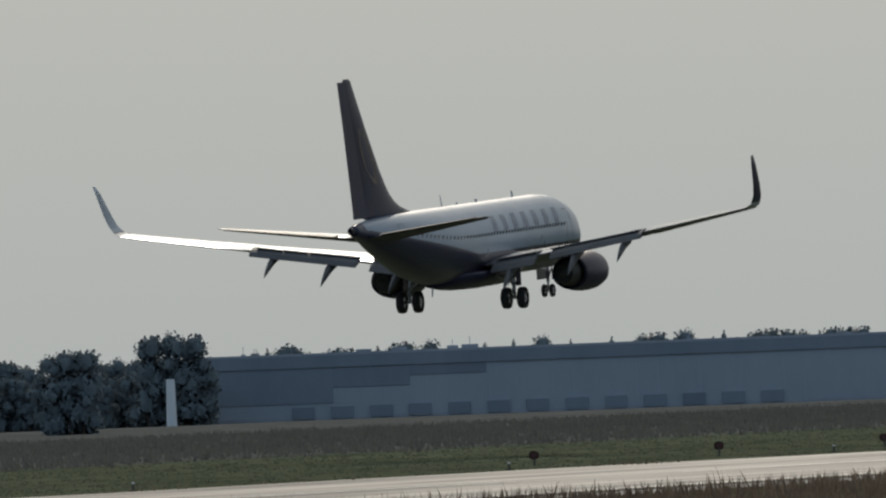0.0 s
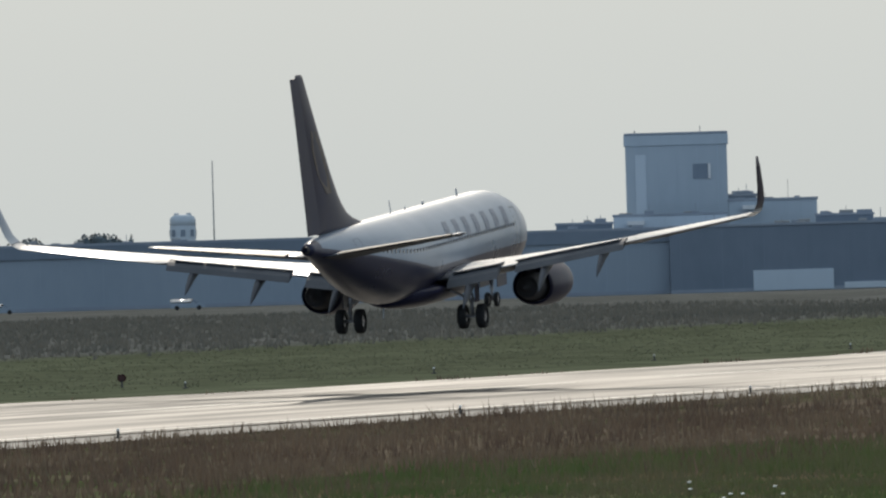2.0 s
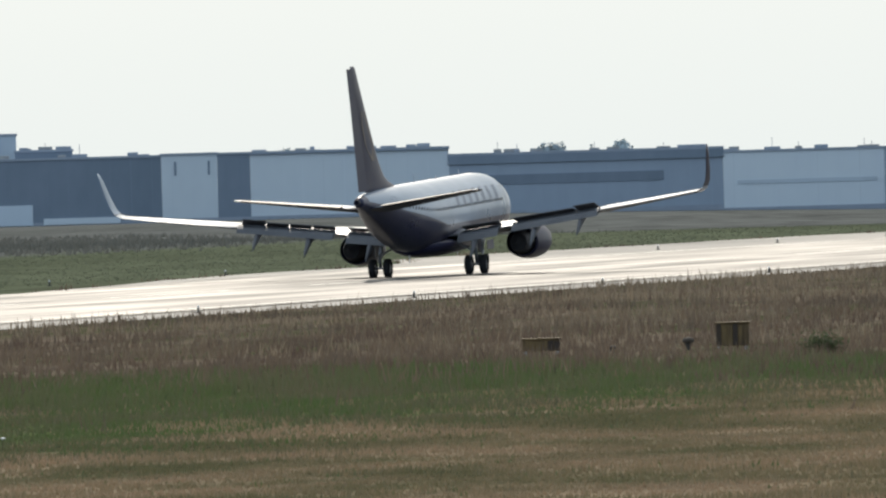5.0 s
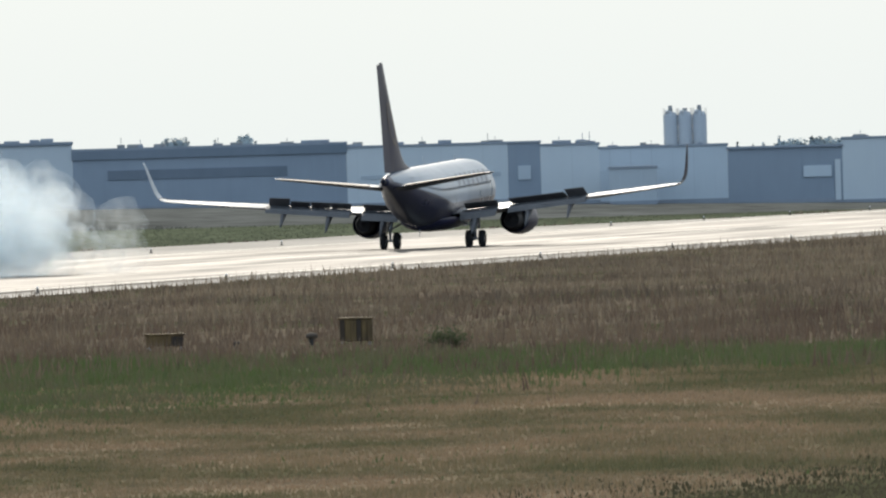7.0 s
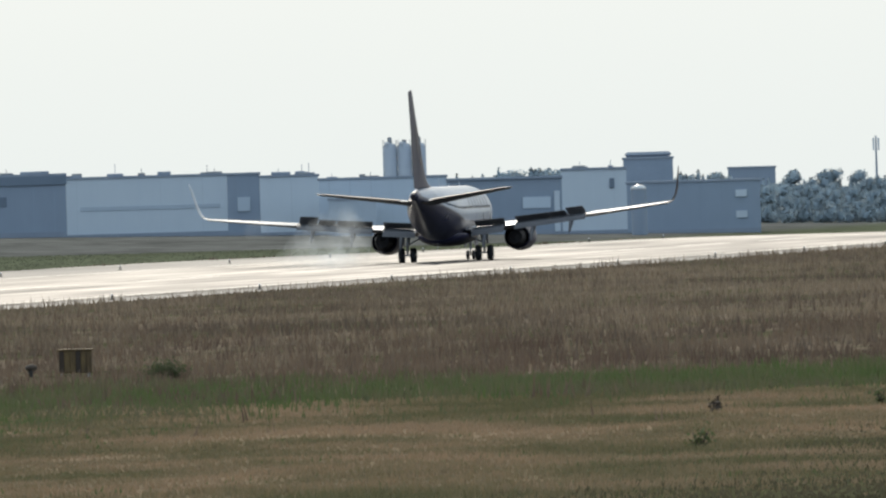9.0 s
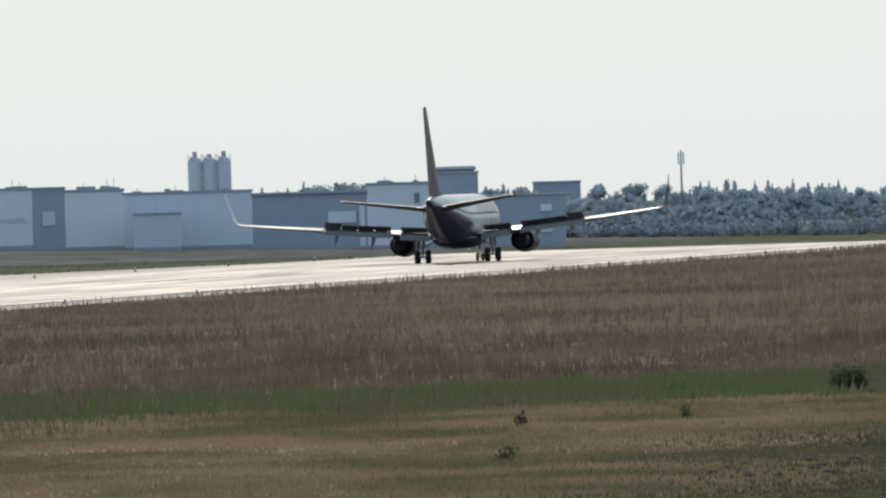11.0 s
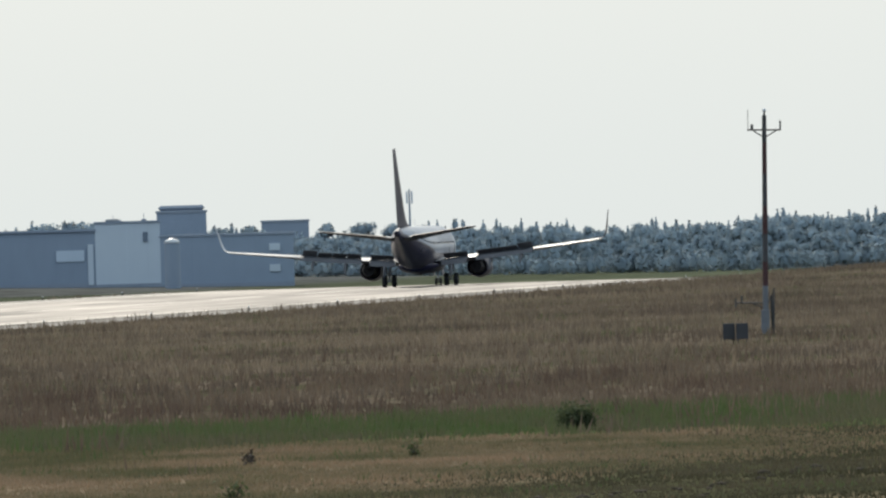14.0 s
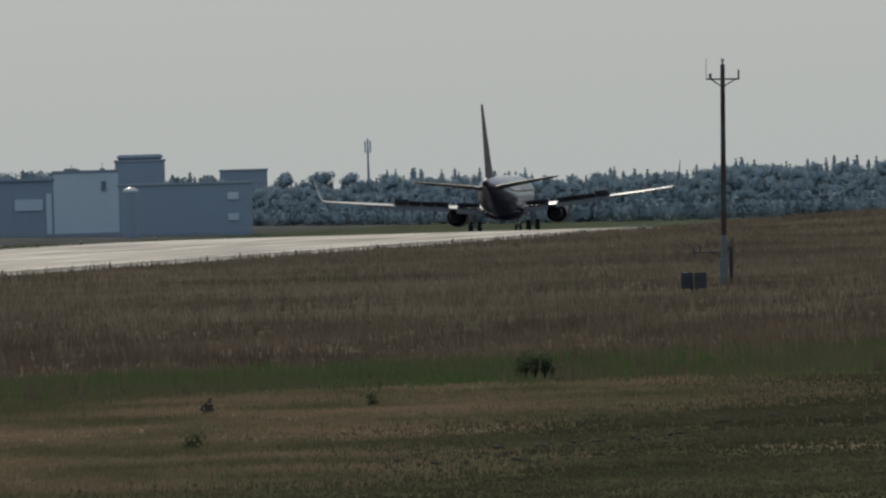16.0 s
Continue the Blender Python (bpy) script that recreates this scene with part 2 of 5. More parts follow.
def grid_sheet(name, xs, ys, lift, mat, far_edge=None):
    X, Y = np.meshgrid(xs, ys)
    if far_edge is not None:
        X = np.maximum(X, far_edge(Y) + (X + 200) * 0.001)
    Z = height(X, Y) + lift
    nx, ny = len(xs), len(ys)
    v = np.stack([X, Y, Z], -1).reshape(-1, 3)
    i = np.arange(ny - 1)[:, None] * nx + np.arange(nx - 1)[None]
    f = np.stack([i, i + 1, i + 1 + nx, i + nx], -1).reshape(-1, 4)
    me = bpy.data.meshes.new(name)
    me.from_pydata(v.tolist(), [], f.tolist())
    me.materials.append(mat)
    me.polygons.foreach_set("use_smooth", [True] * len(me.polygons))
    return new(name, me)


def ground_material():
    """Mown tan field near the eye, a green belt, then tall brown grass; green beyond the runway."""
    m = bpy.data.materials.new("field_grass")
    m.use_nodes = True
    n, l = m.node_tree.nodes, m.node_tree.links
    b = n["Principled BSDF"]
    b.inputs["Roughness"].default_value, b.inputs["Specular IOR Level"].default_value = 1.0, 0.0
    tc, sep = n.new("ShaderNodeTexCoord"), n.new("ShaderNodeSeparateXYZ")
    l.new(tc.outputs["Object"], sep.inputs[0])

    def noise_at(scale, stretch=(1, 1, 1), detail=5):
        mp, t = n.new("ShaderNodeMapping"), n.new("ShaderNodeTexNoise")
        mp.inputs["Scale"].default_value = stretch
        t.inputs["Scale"].default_value, t.inputs["Detail"].default_value = scale, detail
        l.new(tc.outputs["Object"], mp.inputs[0]), l.new(mp.outputs[0], t.inputs[0])
        return t.outputs[0]

    def maths(op, a, bb):
        t = n.new("ShaderNodeMath")
        t.operation = op
        for k, v in ((0, a), (1, bb)):
            if isinstance(v, (int, float)):
                t.inputs[k].default_value = v
            else:
                l.new(v, t.inputs[k])
        return t.outputs[0]

    def ramp(v, a, bb):
        t = n.new("ShaderNodeMapRange")
        t.interpolation_type = "SMOOTHSTEP"
        t.inputs[1].default_value, t.inputs[2].default_value = a, bb
        l.new(v, t.inputs[0])
        return t.outputs[0]

    def mixed(f, a, bb):
        t = n.new("ShaderNodeMix")
        t.data_type = "RGBA"
        l.new(f, t.inputs[0])
        for k, v in ((6, a), (7, bb)):
            if isinstance(v, tuple):
                t.inputs[k].default_value = (*v, 1)
            else:
                l.new(v, t.inputs[k])
        return t.outputs[2]

    wob = noise_at(0.05, (1, 1, 1))
    mottle = noise_at(0.07, (1.8, 1, 1), 4)
    off = maths("ADD", sep.outputs[0], 66.0)
    slant = maths("ADD", maths("MULTIPLY", off, 0.3), maths("MULTIPLY", maths("MAXIMUM", off, 0.0), 0.7))   # the belts run askew
    wavy = maths("ADD", sep.outputs[1], maths("MULTIPLY", maths("SUBTRACT", wob, 0.5), 14.0))
    y, y_low = maths("SUBTRACT", wavy, slant), maths("SUBTRACT", wavy, maths("MULTIPLY", off, 0.3))
    fine = noise_at(1.6, (0.5, 1, 1))
    tan = mixed(ramp(fine, 0.3, 0.7), (0.23, 0.175, 0.12), (0.16, 0.125, 0.085))
    green = mixed(ramp(fine, 0.3, 0.7), (0.09, 0.118, 0.046), (0.066, 0.08, 0.038))
    brown = mixed(ramp(fine, 0.3, 0.7), (0.17, 0.135, 0.1), (0.11, 0.09, 0.07))
    soil = mixed(ramp(fine, 0.3, 0.7), (0.078, 0.075, 0.043), (0.062, 0.064, 0.036))
    near = mixed(ramp(maths("ADD", mottle, maths("MULTIPLY", ramp(maths("ADD", sep.outputs[0], maths("MULTIPLY", maths("SUBTRACT", wob, 0.5), 20.0)), -48, -38), 0.2)), 0.4, 0.66), tan, soil)
    patchy = mixed(ramp(noise_at(0.06, (2.2, 0.8, 1)), 0.42, 0.62), green, brown)
    left = ramp(sep.outputs[0], -66, -92)   # the belt breaks up towards the runway's start
    c = mixed(ramp(maths("ADD", y_low, maths("MULTIPLY", left, 130.0)), 394, 402), near, mixed(left, green, patchy))
    c = mixed(ramp(y, 432, 439), c, mixed(ramp(noise_at(0.03, (4, 0.9, 1)), 0.42, 0.62), brown, soil))
    far = mixed(ramp(noise_at(0.02, (1, 0.3, 1)), 0.4, 0.6), (0.105, 0.118, 0.078), (0.088, 0.098, 0.065))
    # rough ground greyed: the haze over it is painted into the colour
    rough_far = mixed(ramp(noise_at(0.03, (1, 0.3, 1)), 0.4, 0.6), (0.125, 0.128, 0.122), (0.105, 0.108, 0.102))
    far = mixed(ramp(maths("ADD", sep.outputs[0], maths("MULTIPLY", maths("SUBTRACT", wob, 0.5), 40.0)), -292, -276), rough_far, far)
    c = mixed(ramp(sep.outputs[0], -170, -168), far, c)
    c2 = n.new("ShaderNodeHueSaturation")   # clumps and bare spots
    l.new(c, c2.inputs["Color"])
    val = n.new("ShaderNodeMapRange")
    val.inputs[1].default_value, val.inputs[2].default_value, val.inputs[3].default_value, val.inputs[4].default_value = 0.3, 0.7, 0.65, 1.35
    l.new(noise_at(0.35, (0.6, 0.35, 1)), val.inputs[0]), l.new(val.outputs[0], c2.inputs["Value"])
    l.new(c2.outputs[0], b.inputs["Base Color"])
    bp = n.new("ShaderNodeBump")
    bp.inputs["Strength"].default_value, bp.inputs["Distance"].default_value = 0.3, 0.3
    l.new(noise_at(1.2), bp.inputs["Height"]), l.new(bp.outputs[0], b.inputs["Normal"])
    return m


GROUND = ground_material()
gx = np.concatenate([np.arange(-3800, -500, 150), np.arange(-500, 60, 7.0), np.arange(60, 1500, 120)])
gy = np.concatenate([np.arange(-600, 200, 100), np.arange(200, 1800, 12.0), np.arange(1800, 4900, 150)])
ground = tagged(grid_sheet("ground", gx, gy, 0, GROUND), "airfield ground of dry brown grass and green strips", "ground", kind="structure")
ry = np.arange(-500, 2400, 12.0)


def overgrown(y):
    """How far the grass has crept over the runway's far side."""
    return 7.0 * step(590, 670, y) * (1 - step(780, 900, y))


def road_edge(y):
    return -191.5 + overgrown(y) + 0.4 * np.sin(y * 0.27) * np.sin(y * 0.091)


def far_edge(y):
    """The grass has grown over the far shoulder towards the runway's start, raggedly."""
    return -191.0 - 6.0 * step(680, 900, y) + overgrown(y) - 13.0 * step(925, 1010, y) * (1 - step(1150, 1270, y)) + 0.5 * np.sin(y * 0.31) * np.sin(y * 0.077 + 1)


road = tagged(grid_sheet("runway", np.linspace(-191.5, -146.5, 19), ry, 0.1, ASPHALT, road_edge), "worn grey asphalt runway shining in low backlight", "runway", kind="structure")
sh = tagged(grid_sheet("runway_shoulder", np.linspace(-213, -141.5, 20), ry, 0.05, CONCRETE, far_edge), "paler paved shoulder along the runway", "runway shoulder", kind="structure")


# ---- airliner ----
GEAR = 19.6


def st(n):
    """Station: metres behind the nose to the body's x."""
    return GEAR - n


STATIONS = [(0.0, 0.05, 2.90, 3.00), (0.35, 0.5, 2.50, 3.50), (1.0, 0.95, 2.15, 3.98), (2.0, 1.36, 1.85, 4.62), (3.2, 1.66, 1.67, 5.18), (4.8, 1.84, 1.58, 5.48),
            (6.5, 1.88, 1.55, 5.56), (10.0, 1.88, 1.55, 5.56), (14.0, 1.88, 1.55, 5.56), (18.0, 1.88, 1.55, 5.56), (21.5, 1.88, 1.55, 5.56), (24.0, 1.88, 1.57, 5.56),
            (26.0, 1.84, 1.70, 5.56), (28.0, 1.7, 2.02, 5.56), (30.0, 1.49, 2.48, 5.55), (32.0, 1.22, 3.03, 5.53), (34.0, 0.92, 3.60, 5.47), (36.0, 0.6, 4.18, 5.37),
            (37.3, 0.38, 4.52, 5.26), (38.0, 0.24, 4.70, 5.15)]


def hull(n):
    for (a, *p), (b, *q) in zip(STATIONS, STATIONS[1:]):
        if a <= n <= b:
            k = (n - a) / (b - a)
            if n > 22:   # smooth the upsweep of the tail
                i = [s[0] for s in STATIONS].index(a)
                o = STATIONS[max(i - 1, 0)][1:]
                r = STATIONS[min(i + 2, len(STATIONS) - 1)][1:]
                return [0.5 * (2 * u + (v - h) * k + (2 * h - 5 * u + 4 * v - w) * k * k + (3 * u - h - 3 * v + w) * k ** 3) for h, u, v, w in zip(o, p, q, r)]
            return [u + (v - u) * k for u, v in zip(p, q)]
    return STATIONS[-1][1:]


def hull_point(n, ang, out=0.0):
    """A point of the skin at a station; ang in degrees from the top, positive to the right-hand side."""
    w, zb, zt = hull(n)
    a = radians(ang)
    return Vector((st(n), -(w + out) * math.sin(a), (zb + zt) / 2 + ((zt - zb) / 2 + out) * math.cos(a)))


def patch(bm, n0, n1, a0, a1, out=0.012, cut=4, slant=0.0):
    """A plate that lies on the hull's skin."""
    for i in range(cut):
        u, v = a0 + (a1 - a0) * i / cut, a0 + (a1 - a0) * (i + 1) / cut
        s0, s1 = slant * i / cut, slant * (i + 1) / cut
        bm.faces.new([bm.verts.new(hull_point(n, a, out)) for n, a in ((n0 + s0, u), (n1 + s0, u), (n1 + s1, v), (n0 + s1, v))])


def foil(le, te, z, y, thick, axis="z", n=14, tilt=0.0):
    """An aerofoil ring between two stations, at y and z."""
    pts = []
    for k in range(n):
        a = 2 * math.pi * k / n
        c = 0.5 - 0.5 * math.cos(a)
        t = thick * (te - le) * math.sin(a) * (1 - c) ** 0.35 * 0.62
        s = le + (te - le) * c
        t += (c - 0.4) * (te - le) * math.tan(radians(tilt)) if axis == "z" else 0
        pts.append((st(s), y, z + t) if axis == "z" else (st(s), y + t, z))
    return pts


def airliner():
    jet = thing("airliner", "white and navy twin-engine passenger jet with upturned winglets", "aircraft")
    bm = bmesh.new()
    rings = [[hull_point(n, k * 360 / 72) for k in range(72)] for n in [s[0] for s in STATIONS[:6]] + list(np.arange(5.2, 37.9, 0.4)) + [38.0]]
    loft(bm, rings)
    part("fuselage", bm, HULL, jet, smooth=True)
    bm = bmesh.new()   # belly fairing
    fr = []
    for n, w, d in ((12.2, 0.3, 1.5), (13.5, 1.5, 1.25), (15, 1.95, 1.12), (19, 2.0, 1.1), (21.5, 1.85, 1.15), (23.5, 1.2, 1.3), (25, 0.2, 1.5)):
        fr.append([(st(n), w * math.cos(a), 1.95 + (1.95 - d) * math.sin(a) if math.sin(a) < 0 else 1.95 + 0.25 * math.sin(a)) for a in np.linspace(0, 2 * math.pi, 20, endpoint=False)])
    loft(bm, fr)
    part("belly_fairing", bm, NAVY, jet, smooth=True)
    # cabin windows, both sides
    bm = bmesh.new()
    bmesh.ops.create_cube(bm, size=1, matrix=Matrix.Diagonal((0.2, 0.03, 0.28, 1)))
    bmesh.ops.bevel(bm, geom=[e for e in bm.edges if abs(e.verts[0].co.y - e.verts[1].co.y) > 0.01], offset=0.06, segments=2, affect="EDGES")
    first = part("cabin_window", bm, GLASS, jet)
    wm = first.data
    k = 0
    for side in (1, -1):
        for n in np.arange(6.6, 31.0, 0.53):
            w, zb, zt = hull(n)
            p = hull_point(n, 80 * side)
            m = Matrix.Translation(p) @ pose(0, 0, 0, 9 * side)
            if k == 0:
                first.matrix_basis = m
            else:
                shared("cabin_window", wm, jet, m)
            k += 1
    # big plain blocks where the name is painted
    for side in (1, -1):
        for i in range(7):
            bm = bmesh.new()
            n0 = 7.0 + i * 1.85
            patch(bm, n0, n0 + 0.8, 50 * side, 76 * side, slant=0.35)
            part("painted_block", bm, LETTER, jet, "plain navy block painted on the side")
    for n, w in ((5.2, 0.86), (32.3, 0.76)):
        for side in (1, -1):
            bm = bmesh.new()
            patch(bm, n, n + 0.03, 55 * side, 108 * side, cut=6)
            patch(bm, n + w, n + w + 0.03, 55 * side, 108 * side, cut=6)
            patch(bm, n, n + w, 54 * side, 55 * side, cut=1)
            part("cabin_door_seam", bm, FLAPGREY, jet)
    # fin with rudder
    bm = bmesh.new()
    loft(bm, [foil(n0, n1, z, 0, t, "y", 24) for n0, n1, z, t in ((26.9, 35.9, 5.42, 0.05), (28.3, 35.92, 5.62, 0.055), (29.6, 35.95, 5.86, 0.062), (30.6, 36.0, 6.16, 0.072), (31.35, 36.05, 6.55, 0.083),
                                                               (32.05, 36.2, 7.05, 0.092), (33.05, 36.55, 8.0, 0.1), (35.0, 37.3, 10.2, 0.1), (36.95, 38.25, 12.55, 0.09), (37.25, 38.2, 12.68, 0.05))])
    fin = part("tail_fin", bm, NAVY, jet, smooth=True)
    bm = bmesh.new()
    loft(bm, [[(st(n + c), s * w * (1 - c / ch), z) for c, s in ((0, 1), (ch * 0.5, 1), (ch, 0), (ch * 0.5, -1), (0, -1))] for n, ch, w, z in ((35.75, 1.9, 0.13, 5.5), (36.0, 1.8, 0.13, 6.4), (37.2, 1.4, 0.09, 10.2), (38.15, 1.05, 0.05, 12.55))])
    part("rudder", bm, NAVY, fin)
    for side in (1, -1):
        bm = bmesh.new()
        rr = []
        for n0, n1, z, o, q in ((33.7, 34.5, 7.2, 0.205, 0.95), (34.0, 35.7, 8.1, 0.19, 0.66), (34.8, 36.3, 9.2, 0.155, 0.66), (35.6, 36.4, 10.1, 0.125, 0.85)):
            rr.append([(st(n0), -o * side, z), (st(n1), -o * q * side, z), (st(n1), -(o * q - 0.02) * side, z), (st(n0), -(o - 0.02) * side, z)])
        loft(bm, rr)
        part("tail_emblem", bm, GOLD, fin, "plain gold shape on the tail fin")
    # tailplanes
    for side in (1, -1):
        bm = bmesh.new()
        loft(bm, [foil(le, te, z, -y * side, t, tilt=3.2) for le, te, z, y, t in ((32.4, 36.6, 4.35, 0.3, 0.1), (33.0, 36.7, 4.47, 1.0, 0.1), (36.7, 38.25, 5.3, 6.9, 0.09), (37.3, 38.3, 5.36, 7.15, 0.06))])
        for k, f in enumerate(bm.faces):   # the lower half of each ring takes the shade-darkened grey
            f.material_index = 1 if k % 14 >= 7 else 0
        tp = part("tailplane", bm, [WINGSKIN, SHADED_UNDERSIDE], jet, smooth=True)
        bm = bmesh.new()
        loft(bm, [[(st(n + c), -y * side, z + s * w * (1 - c / ch)) for c, s in ((0, 1), (ch, 0), (0, -1))] for n, ch, w, y, z in ((36.5, 0.95, 0.06, 1.2, 4.68), (38.1, 0.55, 0.03, 6.7, 5.36))])
        part("elevator", bm, SHADED_UNDERSIDE, tp)
    # wings: origin of each on the root, so that it can bend up in flight
    wings, spoilers = [], []
    for side in (1, -1):
        Y = -side

        def wz(y):
            return 2.3 + (y - 1.7) * 0.112 + 0.0011 * (y - 1.7) ** 2

        def le(y):
            return 13.85 + (y - 1.88) * 0.55 if y > 4.5 else 13.15 + (y - 1.0) * 0.6

        def te(y):
            return 21.3 - max(0, 3.5 - y) * 0.05 if y < 5.8 else 21.3 + (y - 5.8) * 0.28
        ys = (0.6, 1.9, 3.6, 5.8, 9.0, 10.75, 11.0, 12.9, 15.6, 17.0)
        bm = bmesh.new()
        rg = [foil(le(y), te(y) - (0.75 if y < 11 else 0.0), wz(y), Y * y, 0.13 - 0.003 * y, n=18) for y in ys]
        for y, z, l0, t0 in ((17.35, 0.18, 22.7, 24.45), (17.6, 0.62, 23.25, 24.7), (17.74, 1.2, 23.8, 25.05), (17.92, 2.3, 24.9, 25.7), (18.0, 2.72, 25.5, 25.95)):
            ring = foil(l0, t0, 0, 0, 0.08, "y", n=18)
            lean = min(1, z / 0.7)
            rg.append([(x, Y * (y + t * lean), wz(16.9) + z + t * (1 - lean) * 1.0) for x, t, _ in ring])
        loft(bm, rg)

        # winglets: pale inner and navy outer faces paint in light and shade
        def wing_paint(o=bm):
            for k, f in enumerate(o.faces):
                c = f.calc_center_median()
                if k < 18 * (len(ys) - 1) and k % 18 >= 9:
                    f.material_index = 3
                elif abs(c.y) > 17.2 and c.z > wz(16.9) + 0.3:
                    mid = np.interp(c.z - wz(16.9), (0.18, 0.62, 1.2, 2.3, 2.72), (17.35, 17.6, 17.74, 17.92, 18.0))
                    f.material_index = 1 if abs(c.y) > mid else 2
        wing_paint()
        wing = part("wing", bm, [WINGSKIN, NAVY, SHADED_WHITE, SHADED_UNDERWING], jet, smooth=True)
        wings.append(wing)
        # landing flaps, let down
        for y0, y1, ch in ((2.1, 4.5, 0.85), (5.3, 10.7, 0.62)):
            bm = bmesh.new()
            rr = []
            for y in (y0, y1):
                c = ch * (1.0 if y < 6 else 1.2 - y * 0.03)
                x0, z0 = st(te(y) - 0.75), wz(y) - 0.06
                dn = radians(27)
                rr.append([(x0 - (u * math.cos(dn) + w * math.sin(dn)), Y * y, z0 - u * math.sin(dn) + w * math.cos(dn)) for u, w in ((-0.5, 0), (-0.1 * c, 0.1), (0.45 * c, 0.12), (c, 0.0), (0.45 * c, -0.06), (-0.2 * c, -0.12))])
            loft(bm, rr)
            part("flap", bm, FLAPGREY, wing)
        for y, s in ((3.1, 1.05), (6.7, 1.0), (9.6, 0.9)):
            bm = bmesh.new()
            rr = []
            for u, r, dz in ((-1.5, 0.04, -0.12), (-0.9, 0.17, -0.25), (0.0, 0.24, -0.36), (0.8, 0.22, -0.66), (1.6, 0.12, -1.1), (2.05, 0.02, -1.38)):
                rr.append([(st(te(y) - 0.9 + u * s), Y * y + 0.7 * r * s * math.cos(a), wz(y) + dz * s + r * 1.25 * s * math.sin(a)) for a in np.linspace(0, 2 * math.pi, 10, endpoint=False)])
            loft(bm, rr)
            part("flap_fairing", bm, FLAPGREY, wing, smooth=True)
        # spoilers, hinged on their front edge; their own origin lies on the hinge
        for y0, y1, ch in ((2.3, 4.5, 1.0), (5.4, 6.7, 0.95), (6.74, 8.0, 0.93), (8.04, 9.3, 0.92), (9.34, 10.65, 0.95)):
            bm = bmesh.new()
            ym = (y0 + y1) / 2
            hx, hz = st(te(ym) - 0.75 - ch), wz(ym) + 0.22 - 0.008 * ym
            slope = (te(y1) - te(y0)) / (y1 - y0)
            rise = 0.112 + 0.0022 * (ym - 1.7)
            half = (y1 - y0) / 2 * math.hypot(1, slope)
            loft(bm, [[(-u, v, w) for u, w in ((0, -0.01), (0, 0.03), (ch, 0.02), (ch, -0.02))] for v in (-half, half)])
            for f in bm.faces:
                f.material_index = 0 if f.calc_center_median().z > 0.02 else 1
            sp = part("spoiler", bm, [WINGSKIN, SPOILER], wing)
            bm = bmesh.new()   # dark plate under it, painting the shade of the open cavity
            loft(bm, [[(-u, v, w) for u, w in ((0.02, -0.05), (0.02, -0.014), (ch, -0.024), (ch, -0.06))] for v in (-half, half)])
            shade_plate = part("spoiler_shade_plate", bm, FLAPGREY, wing)
            tilt, turn = Y * math.degrees(math.atan(rise)), Y * math.degrees(math.atan(slope))
            sp.matrix_basis = pose(hx, Y * ym, hz, tilt, 0, turn)
            shade_plate.matrix_basis = pose(hx, Y * ym, hz, tilt, 0, turn)
            spoilers.append((sp, hx, Y * ym, hz, tilt, turn, 34 if y1 > 10 else 24))
        bm = bmesh.new()   # wingtip lamp
        bmesh.ops.create_icosphere(bm, subdivisions=1, radius=0.08, matrix=Matrix.Translation((st(22.8), Y * 17.1, wz(16.9) + 0.1)))
        part("navigation_light", bm, GLASS, wing)
    # engines
    for side in (1, -1):
        y = -4.97 * side
        bm = bmesh.new()
        prof = ((11.35, 0.80), (11.25, 0.88), (11.35, 0.98), (11.9, 1.07), (12.9, 1.1), (14.0, 1.05), (15.0, 0.93), (15.35, 0.86), (15.3, 0.8), (14.4, 0.78))
        loft(bm, [[(st(n + 1.3), y + r * 1.04 * math.cos(a), 1.62 + r * (0.93 if math.sin(a) < -0.5 else 1.0) * math.sin(a)) for a in np.linspace(0, 2 * math.pi, 28, endpoint=False)] for n, r in prof], caps=False)
        eng = part("engine_nacelle", bm, NAVY, jet, smooth=True)
        bm = bmesh.new()
        loft(bm, [[(st(n + 1.3), y + r * math.cos(a), 1.66 + r * math.sin(a)) for a in np.linspace(0, 2 * math.pi, 20, endpoint=False)] for n, r in ((14.2, 0.76), (15.2, 0.74), (16.2, 0.52), (16.3, 0.46), (16.1, 0.4), (16.95, 0.04))])
        part("exhaust_core", bm, DARKMETAL, eng, smooth=True)
        bm = bmesh.new()
        tube(bm, (st(13.2), y, 1.62), (st(13.3), y, 1.62), 0.85, seg=24)
        part("fan_disc", bm, DARKMETAL, eng)
        bm = bmesh.new()
        loft(bm, [[(st(n + 1.3), y + w, z) for n, w in ((a, 0), (a + 0.8, 0.17), (b, 0.05), (b, -0.05), (a + 0.8, -0.17))] for a, b, z in ((12.2, 16.0, 2.45), (12.6, 16.9, 2.62), (13.8, 17.6, 2.75))])
        part("pylon", bm, WINGSKIN, eng, smooth=True)
        bm = bmesh.new()
        loft(bm, [[(st(n0 + 1.3), y + 0.85 * -side * s, 2.35), (st(n1 + 1.3), y + 0.95 * -side * s, 2.5), (st(n1 + 1.3), y + 1.35 * -side * s, 2.8 + z)] for n0, n1, z, s in ((12.4, 13.7, 0.0, -1), (12.45, 13.75, 0.02, -1))])
        part("nacelle_strake", bm, WINGSKIN, eng)
    # undercarriage
    def wheel(parent, x, y, r, w):
        bm = bmesh.new()
        loft(bm, [[(x + q * math.cos(a), y + o, r + q * math.sin(a)) for a in np.linspace(0, 2 * math.pi, 28, endpoint=False)] for o, q in ((-w * 0.42, r * 0.55), (-w * 0.5, r * 0.8), (-w * 0.42, r * 0.95), (-w * 0.2, r), (w * 0.2, r), (w * 0.42, r * 0.95), (w * 0.5, r * 0.8), (w * 0.42, r * 0.55))], caps=False)
